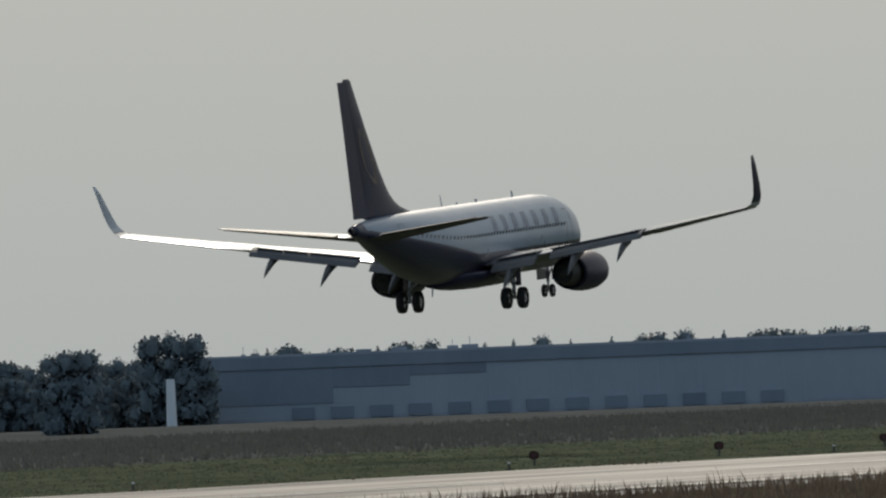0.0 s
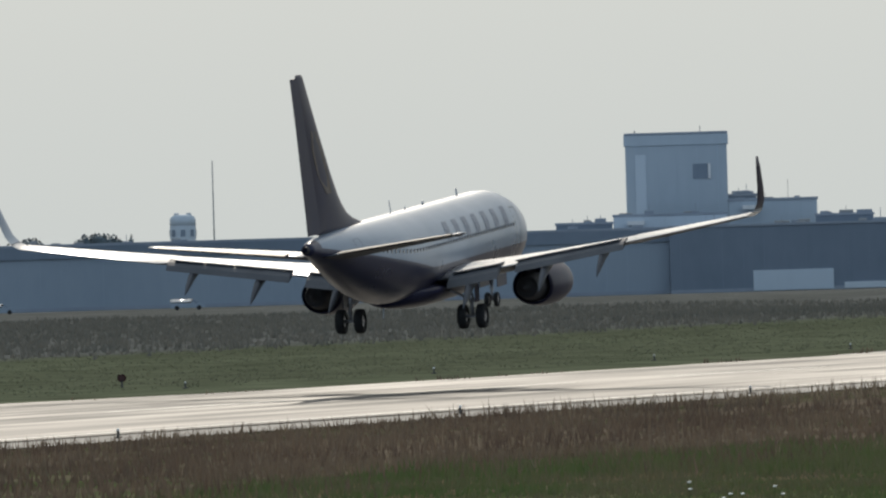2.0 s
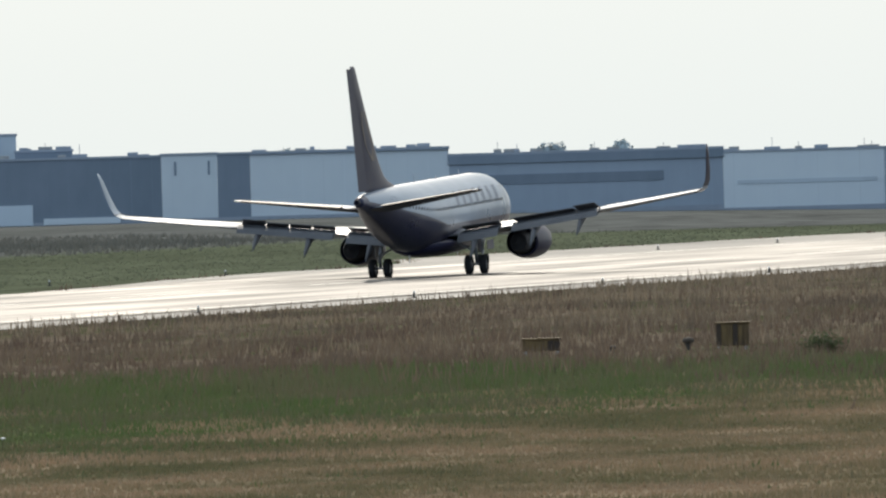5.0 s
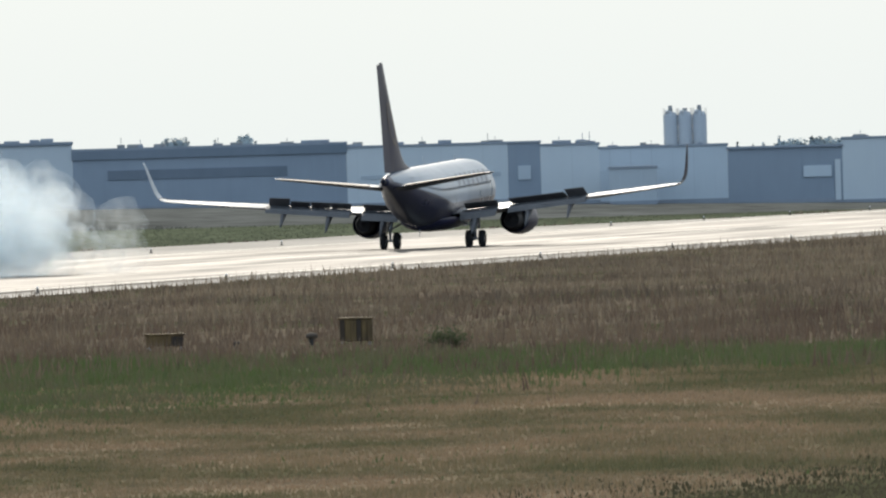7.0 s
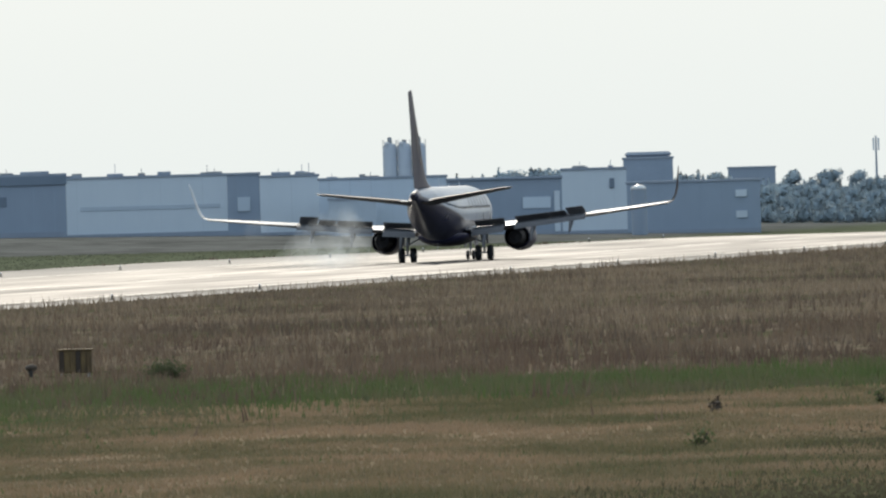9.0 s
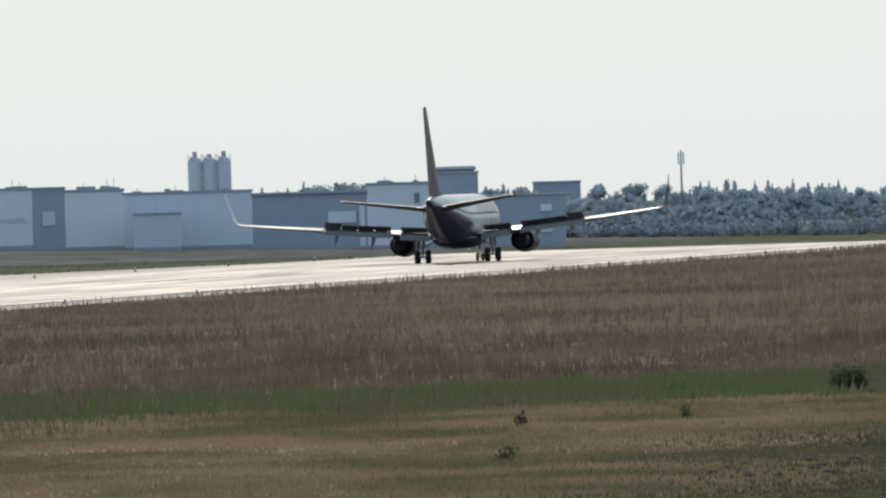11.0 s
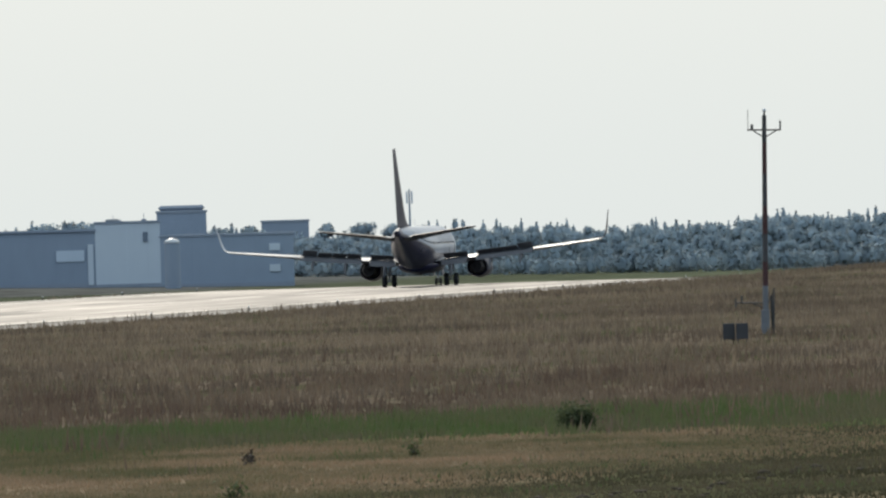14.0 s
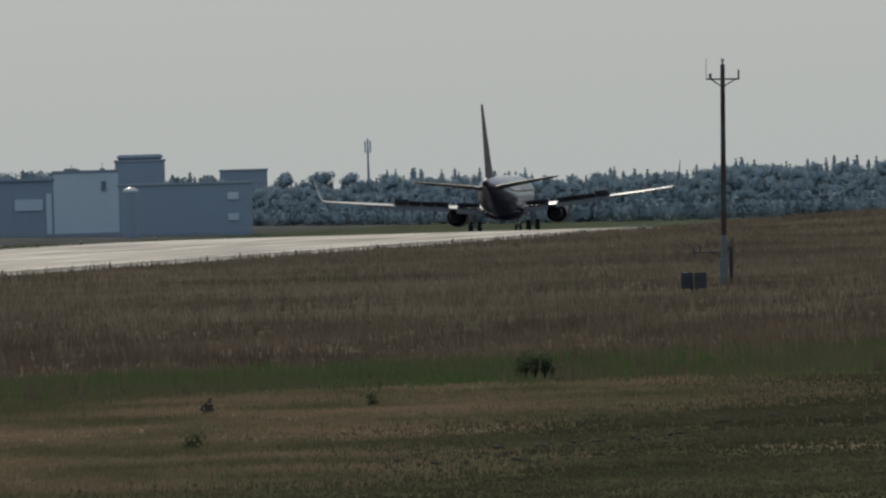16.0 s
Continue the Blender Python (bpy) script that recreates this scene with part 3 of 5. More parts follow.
        ty = part("tyre", bm, RUBBER, parent, smooth=True)
        bm = bmesh.new()
        tube(bm, (x, y - w * 0.3, r), (x, y + w * 0.3, r), r * 0.57, seg=20)
        tube(bm, (x, y - w * 0.42, r), (x, y + w * 0.42, r), r * 0.2, seg=12)
        part("rim", bm, STEEL, ty)
    for side in (1, -1):
        y = -2.86 * side
        bm = bmesh.new()
        tube(bm, (0, y, 0.6), (0, y, 1.35), 0.085)
        tube(bm, (0, y, 1.2), (0.1, y + 0.25 * side, 2.5), 0.13)
        tube(bm, (0, y - 0.55, 0.57), (0, y + 0.55, 0.57), 0.07)
        gear = part("main_gear_leg", bm, STEEL, jet)
        bm = bmesh.new()
        tube(bm, (0, y, 1.3), (-0.1, y + 1.4 * side, 2.0), 0.06)
        tube(bm, (-0.15, y, 0.7), (-0.4, y, 1.0), 0.03), tube(bm, (-0.4, y, 1.0), (-0.1, y, 1.35), 0.03)
        part("side_brace", bm, STEEL, gear)
        bm = bmesh.new()
        box(bm, -0.35, 0.45, y - 0.24 * side - 0.02, y - 0.24 * side + 0.02, 1.2, 2.2, 0.01)
        part("gear_door", bm, NAVY, gear)
        for o in (-0.44, 0.44):
            wheel(gear, 0, y + o, 0.565, 0.42)
    bm = bmesh.new()
    x = st(4.0)
    tube(bm, (x, 0, 0.4), (x, 0, 0.9), 0.06), tube(bm, (x, 0, 0.8), (x + 0.05, 0, 1.6), 0.09)
    tube(bm, (x, -0.3, 0.34), (x, 0.3, 0.34), 0.05), tube(bm, (x, 0, 0.95), (x + 0.9, 0, 1.6), 0.04)
    gear = part("nose_gear_leg", bm, STEEL, jet)
    for o in (-0.22, 0.22):
        wheel(gear, x, o, 0.345, 0.21)
    for o in (-0.42, 0.42):
        bm = bmesh.new()
        box(bm, x - 0.6, x + 1.3, o - 0.015, o + 0.015, 0.95, 1.5)
        part("nose_gear_door", bm, NAVY, gear)
    # blades and lamps on the back and belly
    for n, z0, z1, w in ((9.5, 5.5, 5.9, 0.35), (16.0, 5.5, 5.72, 0.5), (22.2, 5.5, 6.15, 0.2), (19.5, 5.5, 5.68, 0.3)):
        bm = bmesh.new()
        loft(bm, [foil(n, n + w, z0, 0, 0.14, "y", 8), foil(n + (z1 - z0) * 0.45, n + w * 0.8 + (z1 - z0) * 0.45, z1, 0, 0.12, "y", 8)])
        part("antenna_blade", bm, SHADED_WHITE, jet)
    for n in (11.0, 24.6):
        bm = bmesh.new()
        loft(bm, [foil(n, n + 0.3, 1.42, 0, 0.14, "y", 8), foil(n + 0.15, n + 0.35, 0.95, 0, 0.12, "y", 8)])
        part("belly_antenna", bm, SHADED_WHITE, jet)
    bm = bmesh.new()
    tube(bm, (st(37.9), 0, 4.92), (st(38.25), 0, 4.96), 0.19, 0.13, 14, False)
    part("tail_exhaust", bm, DARKMETAL, jet)
    return jet, wings, spoilers


jet, wings, spoilers = airliner()


# ---- far side: buildings ----
def spot(k, dist):
    """A place at a bearing (k counts along the skyline) and a distance from the eye."""
    a = (6120 - k) / 25500
    x, y = -dist * math.sin(a), dist * math.cos(a)
    return x, y, float(height(np.array(x), np.array(y))), math.degrees(a)


def up(px, dist):
    """Height over the level field of a skyline mark."""
    return 6.2 + px * dist / 25500


def ribs(b, mat, w, z0, z1, gap, t=0.035):
    """Upright cladding ribs along a wall, each a part on one shared mesh."""
    bm = bmesh.new()
    box(bm, -0.04, 0.04, -t, 0, z0, z1)
    xs = np.arange(-w / 2 + gap / 2, w / 2, gap)
    first = part("cladding_rib", bm, mat, b)
    first.matrix_basis = pose(float(xs[0]), 0, 0)
    for x in xs[1:]:
        shared("cladding_rib", first.data, b, pose(float(x), 0, 0))


def building(name, label, k0, k1, dist, top, mat, depth=30.0, fascia=0.0, category="building", rib=3.0):
    """A flat-roofed block that faces the field: walls, roof slab and parapet cap."""
    x, y, z, a = spot((k0 + k1) / 2, dist)
    w, h = (k1 - k0) / 25500 * dist, up(top, dist) - z
    b = thing(name, label, category, m=pose(x, y, z, 0, 0, a))
    bm = bmesh.new()
    box(bm, -w / 2, w / 2, 0, depth, -0.6, h - 0.35)
    part("wall", bm, mat, b)
    ribs(b, mat, w, 0.3, h - 0.5 - fascia, rib)
    bm = bmesh.new()
    box(bm, -w / 2 - 0.15, w / 2 + 0.15, -0.15, depth + 0.15, h - 0.35, h, 0.03)
    part("roof", bm, ROOFING, b)
    if fascia:
        bm = bmesh.new()
        box(bm, -w / 2 - 0.1, w / 2 + 0.1, -0.3, -0.02, h - fascia, h - 0.36, 0.03)
        part("fascia", bm, WALL_DARK, b, "dark slate fascia band")
    bm = bmesh.new()
    box(bm, -w / 2, w / 2, -0.12, -0.02, -0.6, 0.5)
    part("plinth", bm, ROOFING, b)
    return b, w, h


def panel(b, x0, x1, z0, z1, mat, name="door_panel", out=0.22):
    bm = bmesh.new()
    box(bm, x0, x1, -out, -0.01, z0, z1, 0.02)
    return part(name, bm, mat, b)


def roof_units(b, w, depth, h, seed, n):
    rnd = random.Random(seed)
    for _ in range(n):
        x, s, t = rnd.uniform(-w / 2 + 1, w / 2 - 1), rnd.uniform(0.3, 1.2), rnd.uniform(0.15, 0.55)
        y = rnd.uniform(1, 5)
        bm = bmesh.new()
        box(bm, x - s, x + s, y, y + 1.5, h, h + t, 0.05)
        if rnd.random() < 0.4:
            tube(bm, (x, y + 0.5, h + t), (x, y + 0.5, h + t + rnd.uniform(0.4, 1.4)), 0.05, seg=6)
        part("roof_unit", bm, GALV if rnd.random() < 0.4 else ROOFING, b)


def far_side():
    b, w, h = building("long_hangar", "long low blue-grey hangar with a dark roof band", -2570, -100, 2060, 42, HANGAR_BLUE, 40, 2.1, "hangar")
    roof_units(b, w, 40, h, 1, 26)
    for i in range(13):
        panel(b, -w / 2 + 12 + i * 5.6, -w / 2 + 15.2 + i * 5.6, 0.2, 1.9, WALL_DARK, "dock_door", 0.3)
    for x0, x1, z0 in ((-w / 2, -w / 2 + 18, 2.4), (-w / 2 + 18.01, -w / 2 + 29, 4.6), (-w / 2 + 29.01, -w / 2 + 40, 6.0)):
        panel(b, x0, x1, z0, h - 2.15, WALL_DARK, "dark_wall_panel", 0.12)
    b, w, h = building("dark_hangar", "dark slate hangar below the tower block", -99.9, 418, 2060, 43, WALL_DARK, 40, 0, "hangar")
    panel(b, w / 2 - 30, w / 2 - 18.5, 0.1, 3.0, WALL_MID, "sliding_door")
    panel(b, w / 2 - 17, w / 2 - 6, 0.1, 1.0, WALL_LIGHT, "loading_shutter")
    roof_units(b, w, 40, h, 2, 10)
    b, w, h = building("white_hangar_block", "pale clad end block with two louvres", 418.1, 517, 2060, 45, WALL_LIGHT, 38, 0, "building")
    for x in (-2, 2.8):
        panel(b, x - 0.15, x + 0.15, h - 3.2, h - 1.2, WALL_DARK, "louvre", 0.1)
    b, w, h = building("slate_link_block", "dark slate block between pale hangars", 517.1, 575, 2060, 44, WALL_DARK, 38)
    b, w, h = building("pale_hangar", "long pale hangar with a dark plinth", 575.1, 927, 2060, 44, WALL_LIGHT, 40, 0.5, "hangar")
    roof_units(b, w, 40, h, 3, 9)
    b, w, h = building("banded_hangar", "blue-grey hangar with a darker band along it", 927.1, 1412, 2060, 30, WALL_HAZED, 40, 1.6, "hangar")
    panel(b, -w / 2 + 5, w / 2 - 8.5, h - 4.6, h - 3.2, WALL_DARK, "window_band", 0.12)
    roof_units(b, w, 40, h, 4, 9)
    b, w, h = building("cream_hangar", "pale hangar with a low window band", 1412.1, 1697, 2060, 22, WALL_LIGHT, 40, 0, "hangar")
    panel(b, -w / 2 + 2, w / 2 - 1, h - 4.9, h - 4.3, WALL_MID, "window_band", 0.1)
    roof_units(b, w, 40, h, 5, 7)
    b, w, h = building("slate_stair_block", "dark slate stair block between hangars", 1697.1, 1755, 2060, 22, WALL_HAZED, 30)
    panel(b, -0.9, 0.9, 3.5, 5.5, WALL_MID, "window_pane")
    b, w, h = building("pale_workshop", "pale workshop with pipework on the wall", 1755.1, 1859, 2060, 16, WALL_LIGHT, 30)
    roof_units(b, w, 30, h, 6, 6)
    b, w, h = building("low_store", "low pale store beside the silos", 1876, 1960, 2044, -28, WALL_MID, 12)
    b, w, h = building("silo_house", "grey concrete plant house under the silos", 1859.1, 2086, 2060, 8, WALL_MID, 25)
    roof_units(b, w, 25, h, 7, 4)
    b, w, h = building("blue_hangar", "dark blue-grey hangar with a pale door panel", 2086.1, 2289, 2060, 1, WALL_HAZED, 35, 0.4, "hangar")
    panel(b, w / 2 - 5.6, w / 2 - 1.6, 3.6, 5.2, WALL_MID, "high_window")
    panel(b, w / 2 - 1.1, w / 2 - 0.3, 0.2, 6.0, WALL_LIGHT, "door_post")
    b, w, h = building("pale_office_block", "pale rendered block with one dark window", 2289.1, 2404, 2060, 13, WALL_LIGHT, 25)
    panel(b, 2.2, 2.9, h - 3.0, h - 1.6, WALL_DARK, "window_pane")
    roof_units(b, w, 20, h, 8, 3)
    b, w, h = building("slate_sheds", "long slate-blue sheds before the wood", 2404.1, 2640, 2060, -14, WALL_HAZED, 25)
    for x, z in ((6.0, 2.0), (6.0, 5.0)):
        panel(b, x, x + 1.6, z, z + 1.0, WALL_LIGHT, "window_pane")
    b, w, h = building("slate_block", "square slate-grey block over the sheds", 2399, 2487, 2120, 29, BRICK, 9)
    bm = bmesh.new()
    box(bm, -w / 2 + 0.25, w / 2 - 0.2, 0.3, 8, h, h + 0.75, 0.35)
    part("roof_cap", bm, ROOFING, b)
    b, w, h = building("far_flat_block", "flat-roofed block far behind the trees", 2584, 2668, 2500, 7, WALL_HAZED, 12)
    # white tank with a rounded lid
    x, y, z, a = spot(2425, 2030)
    t = thing("storage_tank", "round grey tank with a bright domed lid", "tank", m=pose(x, y, z, 0, 0, a))
    bm = bmesh.new()
    tube(bm, (0, 0, 0), (0, 0, 6.4), 1.1, seg=24)
    part("shell", bm, WALL_HAZED, t, smooth=False)
    bm = bmesh.new()
    loft(bm, [[(r * math.cos(q), r * math.sin(q), zz) for q in np.linspace(0, 2 * math.pi, 24, endpoint=False)] for r, zz in ((1.15, 6.4), (1.0, 6.75), (0.55, 7.0), (0.05, 7.1))])
    part("lid", bm, VANWHITE, t, "bright domed lid", True)
    # tower block and its podium
    b, w, h = building("tower_block", "tall square blue-grey tower with a flat roof", -174, 6, 2110, 209, TOWER_GREY, 15, 0, "tower")
    bm = bmesh.new()
    box(bm, -w / 2 - 0.2, w / 2 + 0.2, -0.2, 15.2, h - 1.9, h - 0.4, 0.05)
    part("cornice", bm, TOWER_GREY, b)
    panel(b, -w / 2 + 1.4, -w / 2 + 3.0, h - 12.5, h - 3.2, WALL_MID, "pale_wall_strip", 0.08)
    panel(b, 2.4, 4.6, h - 6.9, h - 4.7, WALL_DARK, "window_pane", 0.1)
    panel(b, 4.62, 5.0, h - 6.9, h - 4.7, VANWHITE, "window_reveal", 0.35)
    bm = bmesh.new()
    tube(bm, (3.6, 3, h), (3.6, 3, h + 0.9), 0.06, seg=6)
    tube(bm, (-6.0, 2, h), (-6.0, 2, h + 0.4), 0.1, seg=6)
    part("roof_aerial", bm, GALV, b)
    for k0, k1, tp, nm, mt in ((-198, 3, 66, "pale_podium", WALL_MID), (7, 163, 88, "east_annex", TOWER_GREY), (6, 56, 97, "lift_house", WALL_DARK), (-300, -200, 54, "roof_plant_house", WALL_DARK), (160, 262, 58, "roof_store", WALL_DARK)):
        b, w, h = building(nm, "blue-grey block at the foot of the tower", k0, k1, {"lift_house": 2125, "east_annex": 2110}.get(nm, 2098), tp, mt, 9)
        roof_units(b, w, 8, h, k0, 4)
        if nm in ("pale_podium", "east_annex"):
            panel(b, -w / 2 + 2, -w / 2 + 4.5, h - 1.6, h - 1.0, VANWHITE, "skylight", 1.4)
    # small block and thin masts on the skyline
    x, y, z, a = spot(-960, 2120)
    t = thing("water_tower", "round pale tank tower with a dark band and bright caps", "tower", m=pose(x, y, z, 0, 0, a))
    h = up(88, 2120) - z
    bm = bmesh.new()
    tube(bm, (0, 0, -0.2), (0, 0, h - 3.6), 1.85, seg=28)
    part("shell", bm, WALL_LIGHT, t)
    bm = bmesh.new()
    tube(bm, (0, 0, h - 3.6), (0, 0, h - 1.6), 1.92, seg=28)
    part("dark_band", bm, WALL_MID, t)
    bm = bmesh.new()
    loft(bm, [[(r * math.cos(q), r * math.sin(q), zz) for q in np.linspace(0, 2 * math.pi, 28, endpoint=False)] for r, zz in ((1.9, h - 1.6), (1.9, h - 0.7), (1.7, h - 0.25), (1.2, h), (0.05, h + 0.1))])
    part("domed_top", bm, WALL_MID, t, smooth=True)
    for q in (-0.9, 0.9):
        bm = bmesh.new()
        box(bm, q - 0.4, q + 0.4, -0.6, 0.4, h - 0.1, h + 0.28, 0.1)
        part("roof_cap", bm, VANWHITE, t, "bright white cap")
    for q in np.linspace(0, 2 * math.pi, 8, endpoint=False):
        bm = bmesh.new()
        box(bm, -0.35, 0.35, -0.03, 0.03, h - 3.2, h - 2.2, 0.02)
        bmesh.ops.transform(bm, matrix=Matrix.Translation((1.95 * math.sin(q), -1.95 * math.cos(q), 0)) @ Matrix.Rotation(q, 4, "Z"), verts=bm.verts)
        part("window_pane", bm, WALL_DARK, t)
    for k, tp, r in ((-905, 182, 0.12), (-640, 62, 0.1), (-493, 64, 0.1), (-250, 60, 0.08), (112, 120, 0.05), (2847, 55, 0.22)):
        dist = 2125 if k < 2000 else 2600
        x, y, z, a = spot(k, dist)
        m = thing("aerial_mast", "thin grey aerial mast on the skyline", "mast", "skyline masts", pose(x, y, z, 0, 0, a))
        h = up(tp, dist) - z
        bm = bmesh.new()
        tube(bm, (0, 0, 0), (0, 0, h), r * 1.3, r * 0.6, 8)
        part("pole", bm, GALV if k < 2000 else WALL_HAZED, m)
        if k > 2000:
            for s in (-1, 1):
                bm = bmesh.new()
                box(bm, s * 0.45 - 0.15, s * 0.45 + 0.15, -0.1, 0.1, h - 2.6, h - 0.4, 0.04)
                part("antenna_panel", bm, WALL_LIGHT, m)
    # silos
    for i in range(3):
        x, y, z, a = spot(1987 + 25.6 * i, 2092)
        s = thing("silo", "tall ribbed steel silo with a railed top", "silo", "silos", pose(x, y, z, 0, 0, a))
        h = up(66, 2092) - z
        bm = bmesh.new()
        prof = [(0.5, 0), (1.03, 1.6)] + [(1.03 + 0.02 * (j % 2), 1.6 + (h - 2.2) * j / 14) for j in range(1, 15)] + [(0.75, h - 0.1), (0.2, h + 0.15)]
        loft(bm, [[(r * math.cos(q), r * math.sin(q), zz) for q in np.linspace(0, 2 * math.pi, 20, endpoint=False)] for r, zz in prof])
        part("shell", bm, SILOSTEEL, s)
        bm = bmesh.new()
        for q in np.linspace(0, 2 * math.pi, 10, endpoint=False):
            tube(bm, (1.02 * math.cos(q), 1.02 * math.sin(q), h - 0.7), (1.02 * math.cos(q), 1.02 * math.sin(q), h + 0.5), 0.03, seg=5)
        part("railing", bm, GALV, s)
        bm = bmesh.new()
        box(bm, -0.3, 0.3, -0.3, 0.3, h, h + (0.9 if i != 1 else 0.5), 0.05)
        part("filter_box", bm, GALV, s)
        # added white block that paints the glint on the silo top
        bm = bmesh.new()
        box(bm, -0.75, -0.1, -1.0, -0.3, h - 0.1, h + 0.22, 0.08)
        part("glint_block", bm, VANWHITE, s, "white block painting the bright glint on the silo top")
    # pale column and parked vans far to the left
    x, y, z, a = spot(-2634, 2000)
    c = thing("chimney_column", "pale concrete column before the trees", "column", m=pose(x, y, z, 0, 0, a))
    bm = bmesh.new()
    tube(bm, (0, 0, -0.2), (0, 0, 6.6), 0.75, 0.6, 14)
    part("shaft", bm, WALL_LIGHT, c)
    # bodies take hangar blue to sink into haze; roofs are arched to glint
    for k, dist in ((-1290, 1990), (-955, 1960)):
        x, y, z, a = spot(k, dist)
        v = thing("car", "long grey-blue estate car with a sunlit roof on far grass", "car", "parked cars", pose(x, y, z, 0, 0, a))
        bm = bmesh.new()
        pr = [(-2.4, 0.3), (-2.45, 0.95), (1.2, 0.95), (2.3, 0.8), (2.4, 0.3)]
        loft(bm, [[(px, yy, pz) for px, pz in pr] for yy in (-0.9, 0.9)])
        part("body", bm, HANGAR_BLUE, v)
        bm = bmesh.new()
        loft(bm, [[(0.5, yy, 1.36), (1.2, yy, 0.96), (1.24, yy, 1.0), (0.54, yy, 1.4)] for yy in (-0.75, 0.75)])
        part("windscreen", bm, GLASS, v)
        for yy in (-0.86, 0.86):
            bm = bmesh.new()
            box(bm, -2.1, 0.4, yy - 0.015, yy + 0.015, 0.96, 1.12, 0.01)
            part("side_window", bm, GLASS, v)
        bm = bmesh.new()
        arch = [(q, 1.08 + 0.4 * math.cos(q * math.pi / 1.9)) for q in np.linspace(-0.92, 0.92, 13)]
        loft(bm, [[(px, q, zz) for q, zz in arch] + [(px, q, zz - 0.04) for q, zz in arch[::-1]] for px in (-2.4, 0.6)])
        part("roof", bm, WINGSKIN, v, "bright arched metal roof", True)
        for px in (-1.5, 1.5):
            for yy in (-0.8, 0.8):
                bm = bmesh.new()
                tube(bm, (px, yy - 0.11, 0.32), (px, yy + 0.11, 0.32), 0.32, seg=16)
                part("wheel", bm, RUBBER, v)


far_side()


# ---- trees ----
def leafy(m, part_through):
    """Lets part of the light through a leaf material."""
    n, l = m.node_tree.nodes, m.node_tree.links
    t, mx = n.new("ShaderNodeBsdfTranslucent"), n.new("ShaderNodeMixShader")
    mx.inputs[0].default_value = part_through
    b = n["Principled BSDF"]
    l.new(b.inputs["Base Color"].links[0].from_socket, t.inputs[0])
    l.new(b.outputs[0], mx.inputs[1]), l.new(t.outputs[0], mx.inputs[2]), l.new(mx.outputs[0], n["Material Output"].inputs[0])
    return m


leafy(HAZED_LEAF, 0.12), leafy(HAZED_NEEDLE, 0.12), leafy(LESS_HAZED_LEAF, 0.12), leafy(DARKLEAF, 0.4)


def quad_cloud(centres, size, rnd, out=None):
    """Many small tilted leaf clumps as one mesh; out: the way each one faces, more or less."""
    n = len(centres)
    c = np.array(centres)
    way = rnd.normal(size=(n, 3))
    if out is not None:
        way = np.array(out) + way * 1.2
        way *= np.where((way * np.array(out)).sum(1) < 0, -1, 1)[:, None]
    u = np.cross(way, rnd.normal(size=(n, 3)))
    u /= np.linalg.norm(u, axis=1)[:, None]
    v = np.cross(u, way)
    v /= np.linalg.norm(v, axis=1)[:, None]
    s = (size * rnd.uniform(0.6, 1.3, n))[:, None]
    pts = np.stack([c - u * s, c + v * s * 0.7, c + u * s, c - v * s * 0.7], 1).reshape(-1, 3)
    return pts, np.arange(4 * n).reshape(-1, 4)


def cloud_part(name, pts, faces, mat, parent, out=None):
    """One mesh of leaf clumps; out: the crown's own rounded normals, one for each clump."""
    me = bpy.data.meshes.new(name)
    me.from_pydata(pts.tolist(), [], faces if isinstance(faces, list) else faces.tolist())
    if out is not None:
        v = out + np.where(np.linalg.norm(out, axis=1) < 0.01, 1.0, 0.0)[:, None]
        me.normals_split_custom_set_from_vertices((v / np.linalg.norm(v, axis=1)[:, None]).tolist())
    me.materials.append(mat)
    ob = new(name, me)
    ob.parent = parent
    return ob


def with_hearts(pts, faces, out, hearts):
    """Adds the dense heart of each leaf cluster, a rounded lump, to a cloud of clumps."""
    bm = bmesh.new()
    for i, (p, s) in enumerate(hearts):
        res = bmesh.ops.create_icosphere(bm, subdivisions=2, radius=1.0)
        for v in res["verts"]:
            q = v.co * (1 + 0.4 * noise.noise(v.co * 2.2 + Vector((i * 3.1, 0, 0))))
            v.co = (p[0] + q[0] * s[0], p[1] + q[1] * s[1], max(p[2] + q[2] * s[2], 0.05))
    bm.verts.index_update()
    hv = np.array([v.co[:] for v in bm.verts])
    hf = [[v.index + len(pts) for v in f.verts] for f in bm.faces]
    bm.normal_update()
    hn = np.array([v.normal[:] for v in bm.verts]) * (1, 1, 0.35)
    bm.free()
    return np.concatenate([pts, hv]), faces.tolist() + hf, np.concatenate([np.repeat(np.array(out), 4, axis=0), hn])


